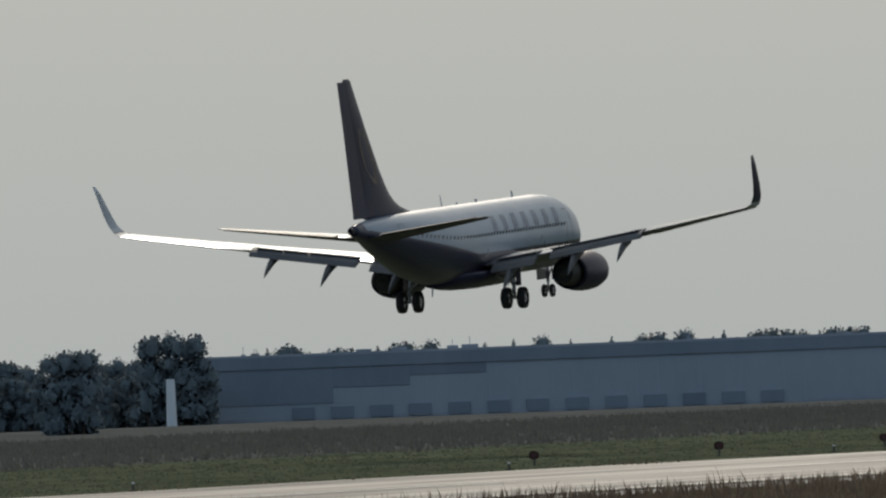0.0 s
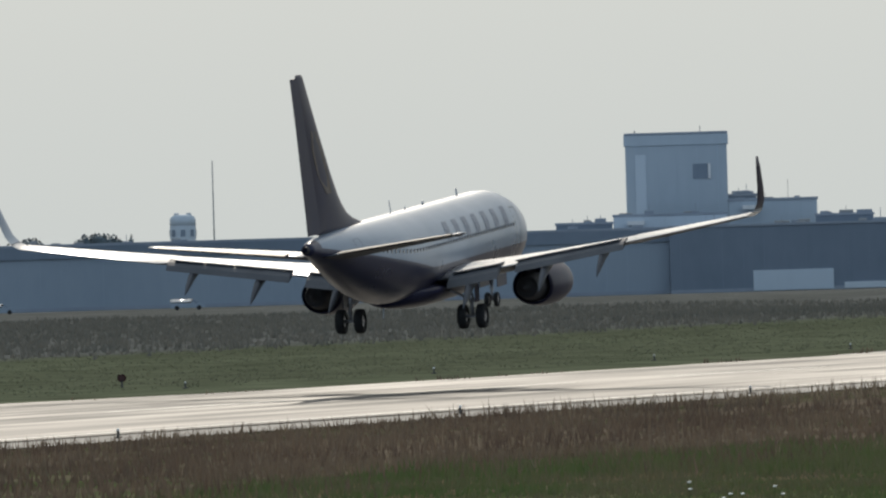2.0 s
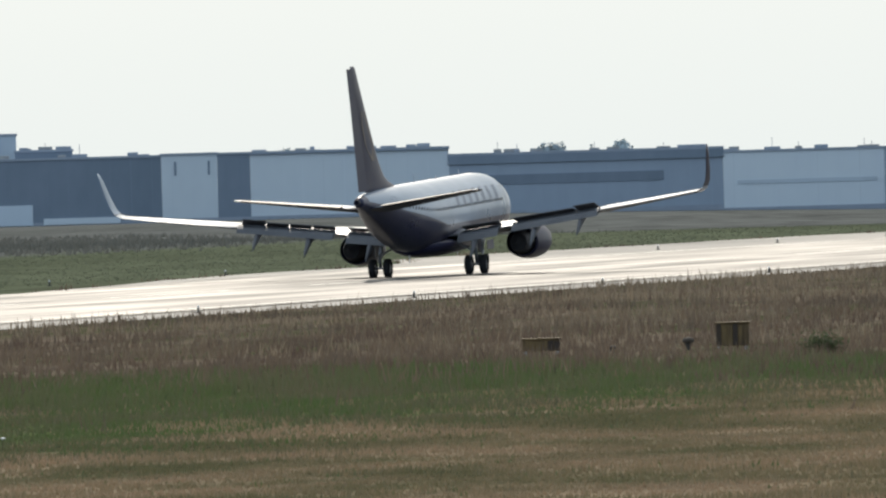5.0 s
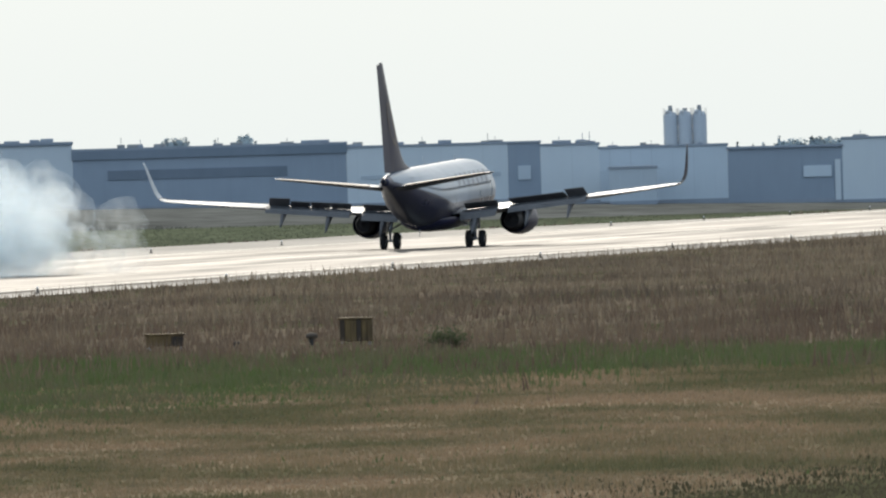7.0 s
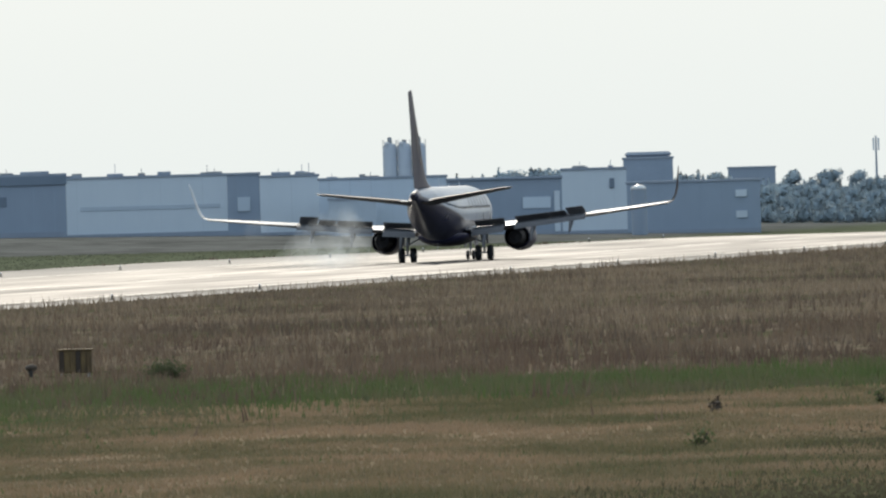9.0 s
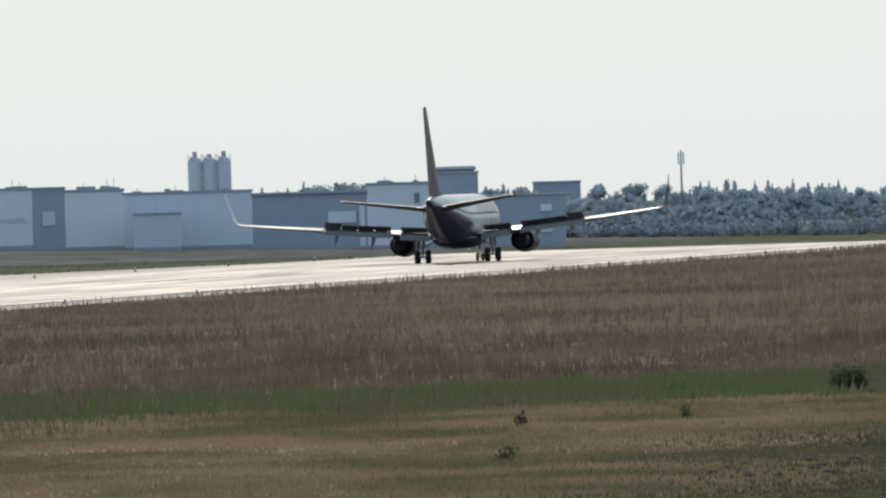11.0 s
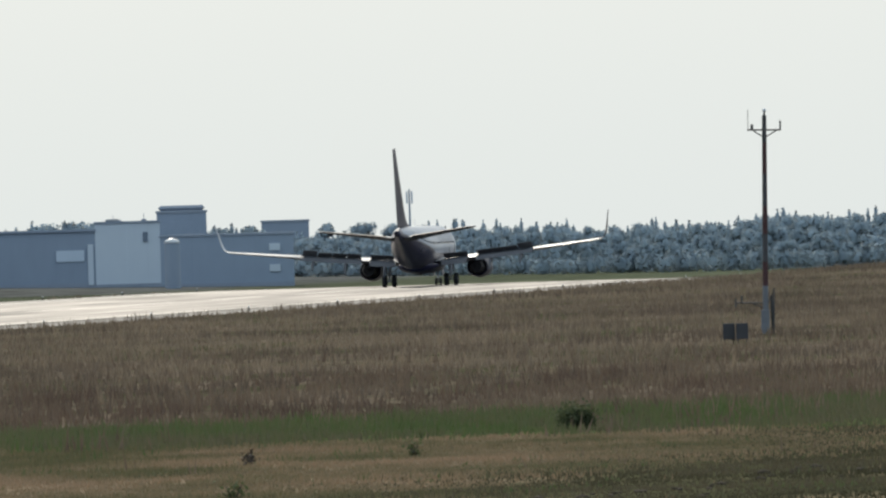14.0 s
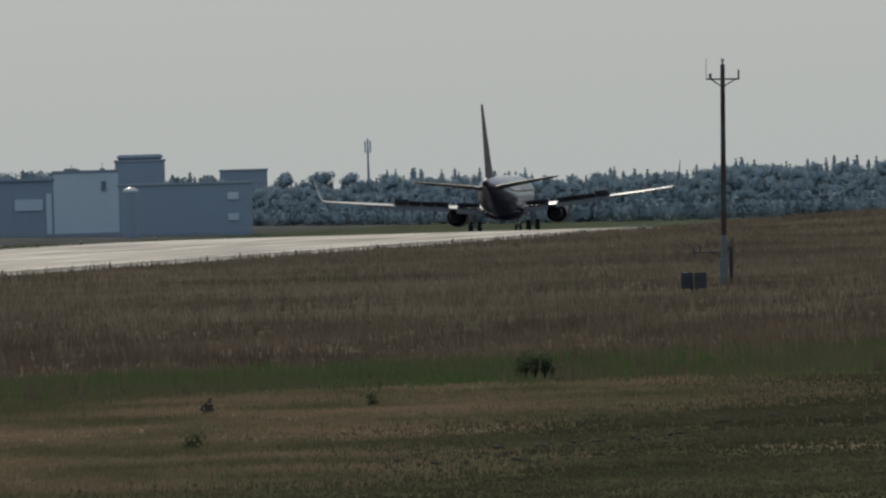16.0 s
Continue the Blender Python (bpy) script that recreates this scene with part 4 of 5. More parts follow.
def broadleaf(seed, h, spread, mat=HAZED_LEAF):
    rnd = np.random.default_rng(seed)
    t = thing("broadleaf_tree", "broadleaf tree in the far wood, haze painted into its leaves", "tree", "far wood")
    bm = bmesh.new()
    tube(bm, (0, 0, -0.3), (0.2, 0, h * 0.75), 0.22, 0.07, 8)
    cl = []
    for i in range(9):
        a, z = rnd.uniform(0, 6.28), h * rnd.uniform(0.25, 0.7)
        r = spread * rnd.uniform(0.5, 0.95) * (1.15 - z / h)
        e = (r * math.cos(a), r * math.sin(a), z + h * rnd.uniform(0.08, 0.25))
        tube(bm, (0, 0, z), e, 0.08, 0.03, 5)
        cl.append((np.array(e), rnd.uniform(0.9, 1.5)))
    cl.append((np.array([0.2, 0, h * 0.85]), 1.3)), cl.append((np.array([0, 0, h * 0.6]), 1.6)), cl.append((np.array([0, 0, h * 0.35]), 1.6))
    for i in range(6):
        a = rnd.uniform(0, 6.28)
        cl.append((np.array([1.4 * math.cos(a), 1.4 * math.sin(a), h * rnd.uniform(0.08, 0.3)]), 1.3))
    part("trunk", bm, BARK, t)
    cen, out = [], []
    for p, s in cl:
        for _ in range(120):
            d = rnd.normal(size=3)
            d /= np.linalg.norm(d)
            c = p + d * s * rnd.uniform(0.6, 1.2) * (0.95, 0.95, 0.85)
            cen.append(np.array((c[0], c[1], max(c[2], 0.15)))), out.append(d + (0, 0, 0.25))
    pts, f = quad_cloud(cen, 0.25, rnd, out)
    pts, f, way = with_hearts(pts, f, [(c[0], c[1], 0.2) for c in cen], [(p, (q * 0.62,) * 3) for p, q in cl])
    cloud_part("crown", pts, f, mat, t, way)
    return t


def conifer(seed, h, spread, mat=HAZED_NEEDLE):
    rnd = np.random.default_rng(seed)
    t = thing("conifer_tree", "pointed conifer in the far wood, haze painted into its needles", "tree", "far wood")
    bm = bmesh.new()
    tube(bm, (0, 0, -0.3), (0, 0, h), 0.2, 0.03, 7)
    part("trunk", bm, BARK, t)
    cen = []
    for z in np.arange(0.04 * h, h, 0.3):
        r = spread * (1 - z / h) ** 0.8 * rnd.uniform(0.75, 1.1) + 0.08
        for a in rnd.uniform(0, 6.28, 5 + int(r * 6)):
            q = r * math.sqrt(rnd.uniform(0.05, 1))
            cen.append(np.array([q * math.cos(a), q * math.sin(a), z - 0.25 * q]))
    out = [np.array([c[0], c[1], 0.5]) / (np.hypot(c[0], c[1]) + 0.3) for c in cen]
    pts, f = quad_cloud(cen, 0.24, rnd, out)
    pts, f, way = with_hearts(pts, f, [(c[0], c[1], 0.2) for c in cen], [((0, 0, h * q), (spread * (1 - q) ** 0.8 * 0.55,) * 2 + (h * 0.12,)) for q in (0.12, 0.24, 0.36, 0.48, 0.6, 0.72, 0.83)])
    cloud_part("crown", pts, f, mat, t, way)
    return t


def wood():
    rnd = random.Random(5)
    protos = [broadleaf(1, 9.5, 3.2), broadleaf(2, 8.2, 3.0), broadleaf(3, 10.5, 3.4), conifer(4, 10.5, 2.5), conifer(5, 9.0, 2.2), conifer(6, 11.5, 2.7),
              broadleaf(7, 9.5, 3.2, LESS_HAZED_LEAF), broadleaf(8, 10.5, 3.4, LESS_HAZED_LEAF), conifer(9, 11.5, 2.7, LESS_HAZED_LEAF)]
    tall = [9.5, 8.2, 10.5, 10.5, 9.0, 11.5, 9.5, 10.5, 11.5]
    used = set()

    def plant(k, dist, top, kinds):
        """A tree whose top stands at that mark over the skyline."""
        x, y, z, a = spot(k, dist)
        i = rnd.choice(kinds)
        s = (up(top, dist) - z) / tall[i]
        m = Matrix.LocRotScale((x, y, z - 0.1), Euler((0, 0, rnd.uniform(0, 6.28))), None)
        if i in used:
            o = copy_thing(protos[i], m)
        else:
            o = protos[i]
            used.add(i)
            o.matrix_basis = m
        o.scale = (s * rnd.uniform(0.85, 1.15),) * 2 + (s,)
    for i in range(6):
        plant(2700 + i * 60, 2450, 0, [i])
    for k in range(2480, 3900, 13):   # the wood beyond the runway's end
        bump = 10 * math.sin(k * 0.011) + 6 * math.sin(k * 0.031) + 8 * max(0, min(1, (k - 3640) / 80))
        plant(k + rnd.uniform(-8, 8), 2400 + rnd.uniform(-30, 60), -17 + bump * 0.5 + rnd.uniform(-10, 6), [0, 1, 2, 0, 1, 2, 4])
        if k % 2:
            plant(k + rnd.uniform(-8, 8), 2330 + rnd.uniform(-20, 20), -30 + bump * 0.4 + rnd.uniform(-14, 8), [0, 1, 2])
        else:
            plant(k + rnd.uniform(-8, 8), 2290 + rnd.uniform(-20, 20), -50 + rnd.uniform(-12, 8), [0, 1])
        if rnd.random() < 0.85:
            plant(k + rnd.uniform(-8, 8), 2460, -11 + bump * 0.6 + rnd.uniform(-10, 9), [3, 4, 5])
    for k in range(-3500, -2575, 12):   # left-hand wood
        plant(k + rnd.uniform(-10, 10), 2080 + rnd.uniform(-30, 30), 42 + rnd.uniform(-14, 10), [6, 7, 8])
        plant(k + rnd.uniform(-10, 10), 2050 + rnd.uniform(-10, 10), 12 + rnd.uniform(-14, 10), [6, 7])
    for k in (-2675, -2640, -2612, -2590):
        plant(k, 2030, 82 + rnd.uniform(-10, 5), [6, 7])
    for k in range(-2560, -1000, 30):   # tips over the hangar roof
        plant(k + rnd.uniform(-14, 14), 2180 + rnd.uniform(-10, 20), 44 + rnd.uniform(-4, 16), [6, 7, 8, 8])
    for k in (620, 650, 690, 760, 1100, 1180, 1236):
        plant(k, 2200, 41 + rnd.uniform(0, 8), [0, 1, 3])
    for k in (2104, 2131, 2150, 2178, 2196, 2214, 2236, 2259, 2281, 2350, 2384, 2410, 2500, 2515, 2531, 2550, 2563, 2580):
        plant(k, 2200, (12 if k < 2390 else -2) + rnd.uniform(-7, 9), [3, 5, 1])
    for k in (-2840, -2815, -2790):   # clump in the less hazed leaves, standing in for a dark blur
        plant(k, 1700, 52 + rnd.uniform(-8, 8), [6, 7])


def undergrowth():
    """Low bushes along the front of the wood, grown into one another."""
    rnd = np.random.default_rng(17)
    cen, out, hearts = [], [], []
    for k in range(2480, 3900, 11):
        dist = 2262 + rnd.uniform(-10, 10)
        x, y, z, a = spot(k + rnd.uniform(-6, 6), dist)
        h, r = up(-72 + rnd.uniform(-8, 8), dist) - z, rnd.uniform(0.9, 1.6)
        d = rnd.normal(size=(300, 3))
        d /= np.linalg.norm(d, axis=1)[:, None]
        p = d * rnd.uniform(0.4, 1.1, (300, 1)) * (r, r, h * 0.5) + (x, y, z + h * 0.5)
        p[:, 2] = np.maximum(p[:, 2], z + 0.1)
        cen.append(p), out.append(d), hearts.append(((x, y, z + h * 0.45), (r * 0.65, r * 0.65, h * 0.36)))
    pts, f = quad_cloud(np.concatenate(cen), 0.24, rnd, np.concatenate(out))
    pts, f, way = with_hearts(pts, f, np.concatenate(out) * (1, 1, 0.3), hearts)
    tagged(cloud_part("undergrowth", pts, f, HAZED_LEAF, None, way), "dense low bushes along the edge of the wood", "bushes", kind="stuff")


wood()
undergrowth()


# ---- runway details ----
def runway_details():
    for i, y in enumerate(np.arange(480, 1420, 50.0)):
        tagged(grid_sheet("centre_line_dash", np.array([-169.45, -168.55]), np.arange(y, y + 31, 10.0), 0.106, LINEPAINT), "worn white centre-line dash", "runway marking", "centre-line dashes")
    for x, start in ((-190.3, 912), (-148.6, 300)):
        tagged(grid_sheet("edge_line", np.array([x, x + 0.9]), np.arange(start, 1500, 12.0), 0.106, LINEPAINT), "worn white runway edge line", "runway marking")
    for x, y, ln in ((-163.4, 668, 44), (-160.2, 700, 20), (-176, 610, 60), (-158.0, 742, 50), (-180, 700, 60), (-165, 850, 80), (-172, 560, 30), (-181, 590, 24), (-154, 640, 18), (-183, 640, 16), (-175, 760, 26), (-187, 800, 40), (-161, 790, 22), (-152, 820, 30), (-178, 880, 40), (-188, 960, 60), (-158, 930, 50), (-171, 1000, 60)):
        tagged(grid_sheet("tar_patch", np.array([x, x + 0.35]), np.arange(y, y + ln + 1, 8.0), 0.107, TARBLACK), "dark tar seam on the runway", "tar seam", "tar seams")
    proto = thing("runway_edge_light", "small runway edge light on a short stem", "runway light", "runway edge lights")
    bm = bmesh.new()
    tube(bm, (0, 0, 0), (0, 0, 0.28), 0.05, seg=8)
    tube(bm, (0, 0, 0), (0, 0, 0.05), 0.16, seg=10)
    part("stem", bm, POSTPAINT, proto)
    bm = bmesh.new()
    loft(bm, [[(r * math.cos(q), r * math.sin(q), z) for q in np.linspace(0, 2 * math.pi, 12, endpoint=False)] for r, z in ((0.055, 0.26), (0.06, 0.29), (0.045, 0.33), (0.015, 0.35))])
    # opaque white paint in place of the lens's bright glint
    part("lens", bm, VANWHITE, proto, "lens painted white to stand for its glint", True)
    first = True
    for x in (-196.2, -144.0):
        for y in np.arange(496, 1420, 48.0):
            m = pose(x, y, float(height(np.array(x), np.array(y))) + 0.05)
            if first:
                proto.matrix_basis, first = m, False
            else:
                copy_thing(proto, m)
    proto = thing("marker_board", "small dark red marker board on a short post", "marker board", "marker boards")
    bm = bmesh.new()
    tube(bm, (0, 0, 0), (0, 0, 0.5), 0.05, seg=8)
    part("post", bm, POSTPAINT, proto)
    bm = bmesh.new()
    box(bm, -0.24, 0.22, -0.05, 0.05, 0.3, 0.68, 0.1)
    part("board", bm, REDPAINT, proto)
    for i, y in enumerate((645, 674, 702, 733)):
        m = pose(-205.0, y * 0.9647, 0, 0, 0, 17)
        if i:
            copy_thing(proto, m)
        else:
            proto.matrix_basis = m


runway_details()


# ---- field things ----
def cabinet(name, label, x, y, w, h, d, dark):
    b = thing(name, label, "utility box", m=pose(x, y, 0, 0, 0, 10))
    bm = bmesh.new()
    box(bm, -w / 2, w / 2, 0, d, 0.12, h - 0.06, 0.02)
    part("body", bm, BOXPAINT, b)
    bm = bmesh.new()
    box(bm, -w / 2 - 0.05, w / 2 + 0.05, -0.05, d + 0.05, h - 0.06, h, 0.015)
    part("lid", bm, BOXPAINT, b)
    n = 6
    for i in range(n):
        x0 = -w / 2 + w * i / n
        bm = bmesh.new()
        box(bm, x0 + 0.012, x0 + w / n - 0.012, -0.03, -0.004, 0.14, h - 0.07 - 0.03 * (i % 3), 0.008)
        part("plank", bm, BOXDARK if i in dark else BOXPAINT, b)
    for q in (-1, 1):
        for o in (0.1, d - 0.1):
            bm = bmesh.new()
            box(bm, q * (w / 2 - 0.1) - 0.05, q * (w / 2 - 0.1) + 0.05, o - 0.05, o + 0.05, -0.05, 0.118)
            part("foot", bm, GALV, b)
    return b


def field_things():
    cabinet("tall_utility_box", "weathered yellow-brown planked box in tall grass", -87.62, 470, 1.1, 0.92, 0.7, (0, 3))
    cabinet("low_utility_box", "low yellow-brown planked box with dark end boards", -93.9, 469, 1.25, 0.56, 0.6, (4, 5))
    for x, y, s in ((-89.5, 472, 0.8), (-91.3, 468, 0.5)):
        b = thing("ground_lamp", "small dark ground lamp with a pale cap", "lamp", "ground lamps", pose(x, y, 0))
        bm = bmesh.new()
        tube(bm, (0, 0, 0), (0, 0, 0.3 * s), 0.1 * s, 0.16 * s, 12)
        part("stem", bm, POSTPAINT, b)
        bm = bmesh.new()
        loft(bm, [[(r * s * math.cos(q), r * s * math.sin(q), z * s) for q in np.linspace(0, 2 * math.pi, 14, endpoint=False)] for r, z in ((0.24, 0.3), (0.26, 0.42), (0.2, 0.5), (0.03, 0.54))])
        part("head", bm, BARK, b, smooth=True)
    # wind mast
    m = thing("wind_mast", "dark banded wind mast with crossarm and sensors", "mast", m=pose(-74.97, 719, 0, 0, 1.2, 6))
    cols = (MASTBASE, REDPAINT, MASTGREY, REDPAINT, MASTGREY, REDPAINT, POSTPAINT)
    edges = (1.2, 2.4, 3.6, 5.0, 6.4, 8.0, 9.6, 10.95)
    for i in range(7):
        bm = bmesh.new()
        tube(bm, (0, 0, edges[i]), (0, 0, edges[i + 1]), 0.15 - 0.006 * i, 0.145 - 0.006 * i, 12)
        part("mast_section", bm, cols[i], m)
    bm = bmesh.new()
    box(bm, -0.22, 0.2, -0.2, 0.2, -0.05, 1.2, 0.03)
    part("base_cabinet", bm, MASTBASE, m)
    bm = bmesh.new()
    tube(bm, (0.36, 0.2, -0.05), (0.3, 0.1, 1.9), 0.07), tube(bm, (0.42, 0, -0.05), (0.42, 0, 2.3), 0.04), tube(bm, (-0.15, 0.15, 1.0), (0.35, 0.1, 2.0), 0.03)
    part("ladder_rail", bm, POSTPAINT, m)
    for zz, x0, x1 in ((10.22, -0.85, 0.82), (1.55, -1.55, 0.1)):
        bm = bmesh.new()
        tube(bm, (x0, 0, zz), (x1, 0, zz), 0.04, seg=8)
        tube(bm, (x0 * 0.7 if zz > 5 else -0.7, 0, zz), (0, 0, zz - 0.4 if zz > 5 else 1.25), 0.03, seg=6)
        if zz > 5:
            tube(bm, (x1 * 0.8, 0, zz), (0, 0, zz - 0.4), 0.03, seg=6)
        part("crossarm", bm, POSTPAINT, m)
    for x, z0, z1, r in ((-0.82, 10.22, 11.25, 0.014), (-0.62, 10.22, 10.5, 0.07), (0.8, 10.22, 10.68, 0.045), (0, 10.95, 11.15, 0.05), (-1.5, 1.35, 1.75, 0.05), (-1.2, 1.55, 1.9, 0.05)):
        bm = bmesh.new()
        tube(bm, (x, 0, z0), (x, 0, z1), r, seg=8)
        part("sensor", bm, POSTPAINT, m)
    bm = bmesh.new()
    bmesh.ops.create_icosphere(bm, subdivisions=2, radius=0.1, matrix=Matrix.Translation((0, 0, 11.2)))
    part("obstruction_lamp", bm, VANWHITE, m)
    for x, y in ((-70.95, 664), (-70.28, 663.5)):
        b = thing("equipment_box", "dark grey equipment box beside the wind mast", "utility box", "mast boxes", pose(x, y, 0, 0, 0, 6))
        bm = bmesh.new()
        box(bm, -0.28, 0.28, -0.2, 0.2, 0.25, 1.0, 0.02)
        part("housing", bm, BOXGREY, b)
        for s in (-0.2, 0.2):
            bm = bmesh.new()
            tube(bm, (s, 0, -0.05), (s, 0, 0.25), 0.03, seg=6)
            part("leg", bm, POSTPAINT, b)


field_things()


# ---- grass ----
def grass_material(name, c1, c2, scale=0.05, stretch=(0.3, 1, 1), spread=0.1):
    m = material(name, c1, 0.8, colour2=c2, scale=scale, fine=0.9, spec=0.15, spread=spread, stretch=stretch)
    return leafy(m, 0.3)


DRYGRASS = grass_material("dry_grass", (0.115, 0.092, 0.072), (0.265, 0.213, 0.153), 0.03, (1.2, 0.9, 1), 0.13)
REDGRASS = grass_material("red_brown_grass", (0.11, 0.079, 0.062), (0.19, 0.148, 0.108), 0.05, (3, 0.8, 1), 0.15)
GREENGRASS = grass_material("green_grass", (0.09, 0.13, 0.048), (0.14, 0.13, 0.08), 0.07, (2.6, 0.9, 1), 0.14)
TANGRASS = grass_material("mown_straw", (0.29, 0.212, 0.14), (0.135, 0.128, 0.068), 0.07, (1.8, 1, 1), 0.13)
# scrub blades greyed to paint in the distance haze
HAZED_SCRUB = grass_material("hazed_far_scrub", (0.115, 0.12, 0.11), (0.15, 0.15, 0.135), 0.05)
TRAMPLED = grass_material("trampled_grass", (0.065, 0.062, 0.036), (0.115, 0.1, 0.064), 0.07, (1.8, 1, 1), 0.13)
FARGREEN = grass_material("far_green", (0.115, 0.13, 0.085), (0.13, 0.138, 0.098), 0.04)


def mottled(x, y, wide, deep, seed):
    """Smooth patches between -1 and 1, of that breadth and depth."""
    g = np.random.default_rng(seed)
    t = 0
    for _ in range(6):
        a, p, q = g.uniform(0, 6.28, 3)
        t = t + np.sin(6.28 * (x / wide * math.cos(a) + y / deep * math.sin(a)) + p) * np.sin(2.1 * (x / wide * math.cos(q) - y / deep * math.sin(q)) + a)
    return np.clip(t / 2.4, -1, 1)


CLEAR = ((-87.2, 465, 2.2), (-93.4, 464, 2.4), (-89.3, 467, 1.6), (-70.5, 657, 2.5))   # trampled spots before the cabinets


def grass(name, label, n, region, tall, wide, mat, seed, blades=3, inside=None, side=-141.0, low=None):
    """Tufts of thin bent blades over a wedge of the field: bearings in degrees left of the runway's direction, distances in metres."""
    rnd = np.random.default_rng(seed)
    a = np.radians(rnd.uniform(region[0], region[1], n))
    r = np.sqrt(rnd.uniform(region[2] ** 2, region[3] ** 2, n))
    x, y = -r * np.sin(a), r * np.cos(a)
    keep = (x > side) & (x < 60) if side > -150 else (x < side)
    if inside is not None:
        keep &= inside(x, y, rnd)
    x, y = x[keep], y[keep]
    n = len(x)
    z = height(x, y)
    base = np.stack([x, y, z], -1)[:, None, :] + np.concatenate([rnd.normal(0, 0.16, (n, blades, 2)), np.zeros((n, blades, 1))], 2)
    clump = 0.65 + 0.7 * (0.5 + 0.5 * np.sin(x * 0.21 + np.sin(y * 0.13) * 2) * np.sin(y * 0.17 + x * 0.05))
    clump *= 1 + 0.28 * mottled(x, y, 1.7, 26, 5)
    for cx, cy, cr in CLEAR:
        clump = np.where(((x - cx) / cr) ** 2 + ((y - cy) / (cr * 3)) ** 2 < 1, clump * 0.35, clump)
    h = tall * clump[:, None] * rnd.uniform(0.45, 1.15, (n, blades))
    if low is not None:
        h = h * low(x, y)[:, None]
    w = wide * rnd.uniform(0.6, 1.4, (n, blades))
    q = rnd.uniform(0, np.pi, (n, blades))
    side = np.stack([np.cos(q) * w, np.sin(q) * w, 0 * q], -1)
    bend = np.stack([rnd.normal(0, 0.22, (n, blades)) * h, rnd.normal(0, 0.22, (n, blades)) * h, h], -1)
    v = np.stack([base - side, base + side, base + bend], 2).reshape(-1, 3)
    f = np.arange(len(v), dtype=np.int32)
    me = bpy.data.meshes.new(name)
    me.vertices.add(len(v))
    me.vertices.foreach_set("co", v.astype(np.float32).ravel())
    me.loops.add(len(f))
    me.loops.foreach_set("vertex_index", f)
    me.polygons.add(len(f) // 3)
    me.polygons.foreach_set("loop_start", np.arange(0, len(f), 3, dtype=np.int32))
    me.update(calc_edges=True)
    me.materials.append(mat)
    return tagged(new(name, me), label, "grass", kind="stuff")


def belt_low(x, y):
    return y + 2.5 * np.sin(x * 0.19) + 1.5 * np.sin(x * 0.53 + 1) - 0.3 * (x + 66)


def belt(x, y):
    """The field's belts waver a little."""
    return belt_low(x, y) - 0.7 * np.maximum(x + 66, 0)


def band(a, b):
    return lambda x, y, r: (belt(x, y) > a + r.normal(0, 3, len(x))) & (belt(x, y) < b + r.normal(0, 3, len(x)))


def green_share(x, y):
    """How green the field is: a belt, and most of the ground towards the runway's start."""
    b = belt(x, y)
    core = np.clip((belt_low(x, y) - 394) / 10, 0, 1) * np.clip((442 - b) / 8, 0, 1)
    left = np.clip((-62 - x) / 16, 0, 1) * np.clip((462 - b) / 25, 0, 1) * np.clip(0.8 + 0.5 * mottled(x, y, 6, 34, 7), 0.2, 0.97) * np.clip((-x - 62 + (b - 330) * 0.12) / 14, 0.15, 1)
    spots = 0.12 * np.clip(mottled(x, y, 5, 22, 8) * 2 - 0.6, 0, 1)
    core = core * np.clip(0.85 + 0.5 * mottled(x, y, 4, 18, 9), 0.25, 1)
    return np.maximum(np.maximum(core * np.where(x < -70, 0.65, 1), left), spots)


def green_part(x, y, r):
    return (r.uniform(size=len(x)) < green_share(x, y)) & (belt(x, y) < 448) & (x > -106)


def tan_part(x, y, r):
    return (r.uniform(size=len(x)) > green_share(x, y)) & (belt_low(x, y) < 402) & (r.uniform(size=len(x)) > 0.99 * np.clip((x + 44 + 3 * np.sin(y * 0.08)) / 8, 0, 1)) & (x > -106)


def dark_part(x, y, r):
    return (r.uniform(size=len(x)) < np.clip((x + 44 + 3 * np.sin(y * 0.08)) / 8, 0, 1)) & (belt_low(x, y) < 394)


def red_share(x, y):
    """The grass is redder near the green belt and towards the runway's start, in wavering patches."""
    return np.clip((575 + 70 * mottled(x, y, 9, 90, 10) - y) / 90, 0.08, 0.8)


def tall_part(x, y, r):
    return band(435, 2000)(x, y, r) | ((x < -66) & (belt_low(x, y) > 398) & (r.uniform(size=len(x)) < 0.45 * (1 - green_share(x, y)))) | (x < -104 + r.normal(0, 3, len(x)))


def lower_verge(x, y):
    """The grass is shorter near the runway."""
    return 1 - 0.1 * np.clip((-96 - x) / 14, 0, 1)


grass("tall_dry_grass", "tall dry grey-brown grass beside the runway", 180000, (4.8, 24, 400, 1500), 0.5, 0.04, DRYGRASS, 1, 3, lambda x, y, r: tall_part(x, y, r) & (r.uniform(size=len(x)) > red_share(x, y)), low=lower_verge)
grass("tall_red_grass", "tall dry red-brown grass behind the green belt", 90000, (4.8, 24, 340, 720), 0.5, 0.036, REDGRASS, 21, 3, lambda x, y, r: tall_part(x, y, r) & (r.uniform(size=len(x)) < red_share(x, y)), low=lower_verge)
grass("verge_weeds", "sparse tall dry weeds along the runway edge", 22000, (4.8, 24, 350, 1400), 0.58, 0.028, REDGRASS, 2, 3, lambda x, y, r: (x < -132) | (r.uniform(size=len(x)) < 0.12))
grass("green_grass_belt", "fresh green grass belt across the field", 90000, (4.8, 17.5, 270, 500), 0.42, 0.035, GREENGRASS, 3, 3, green_part, low=lambda x, y: np.clip((belt(x, y) - 310) / 100, 0.3, 0.9))
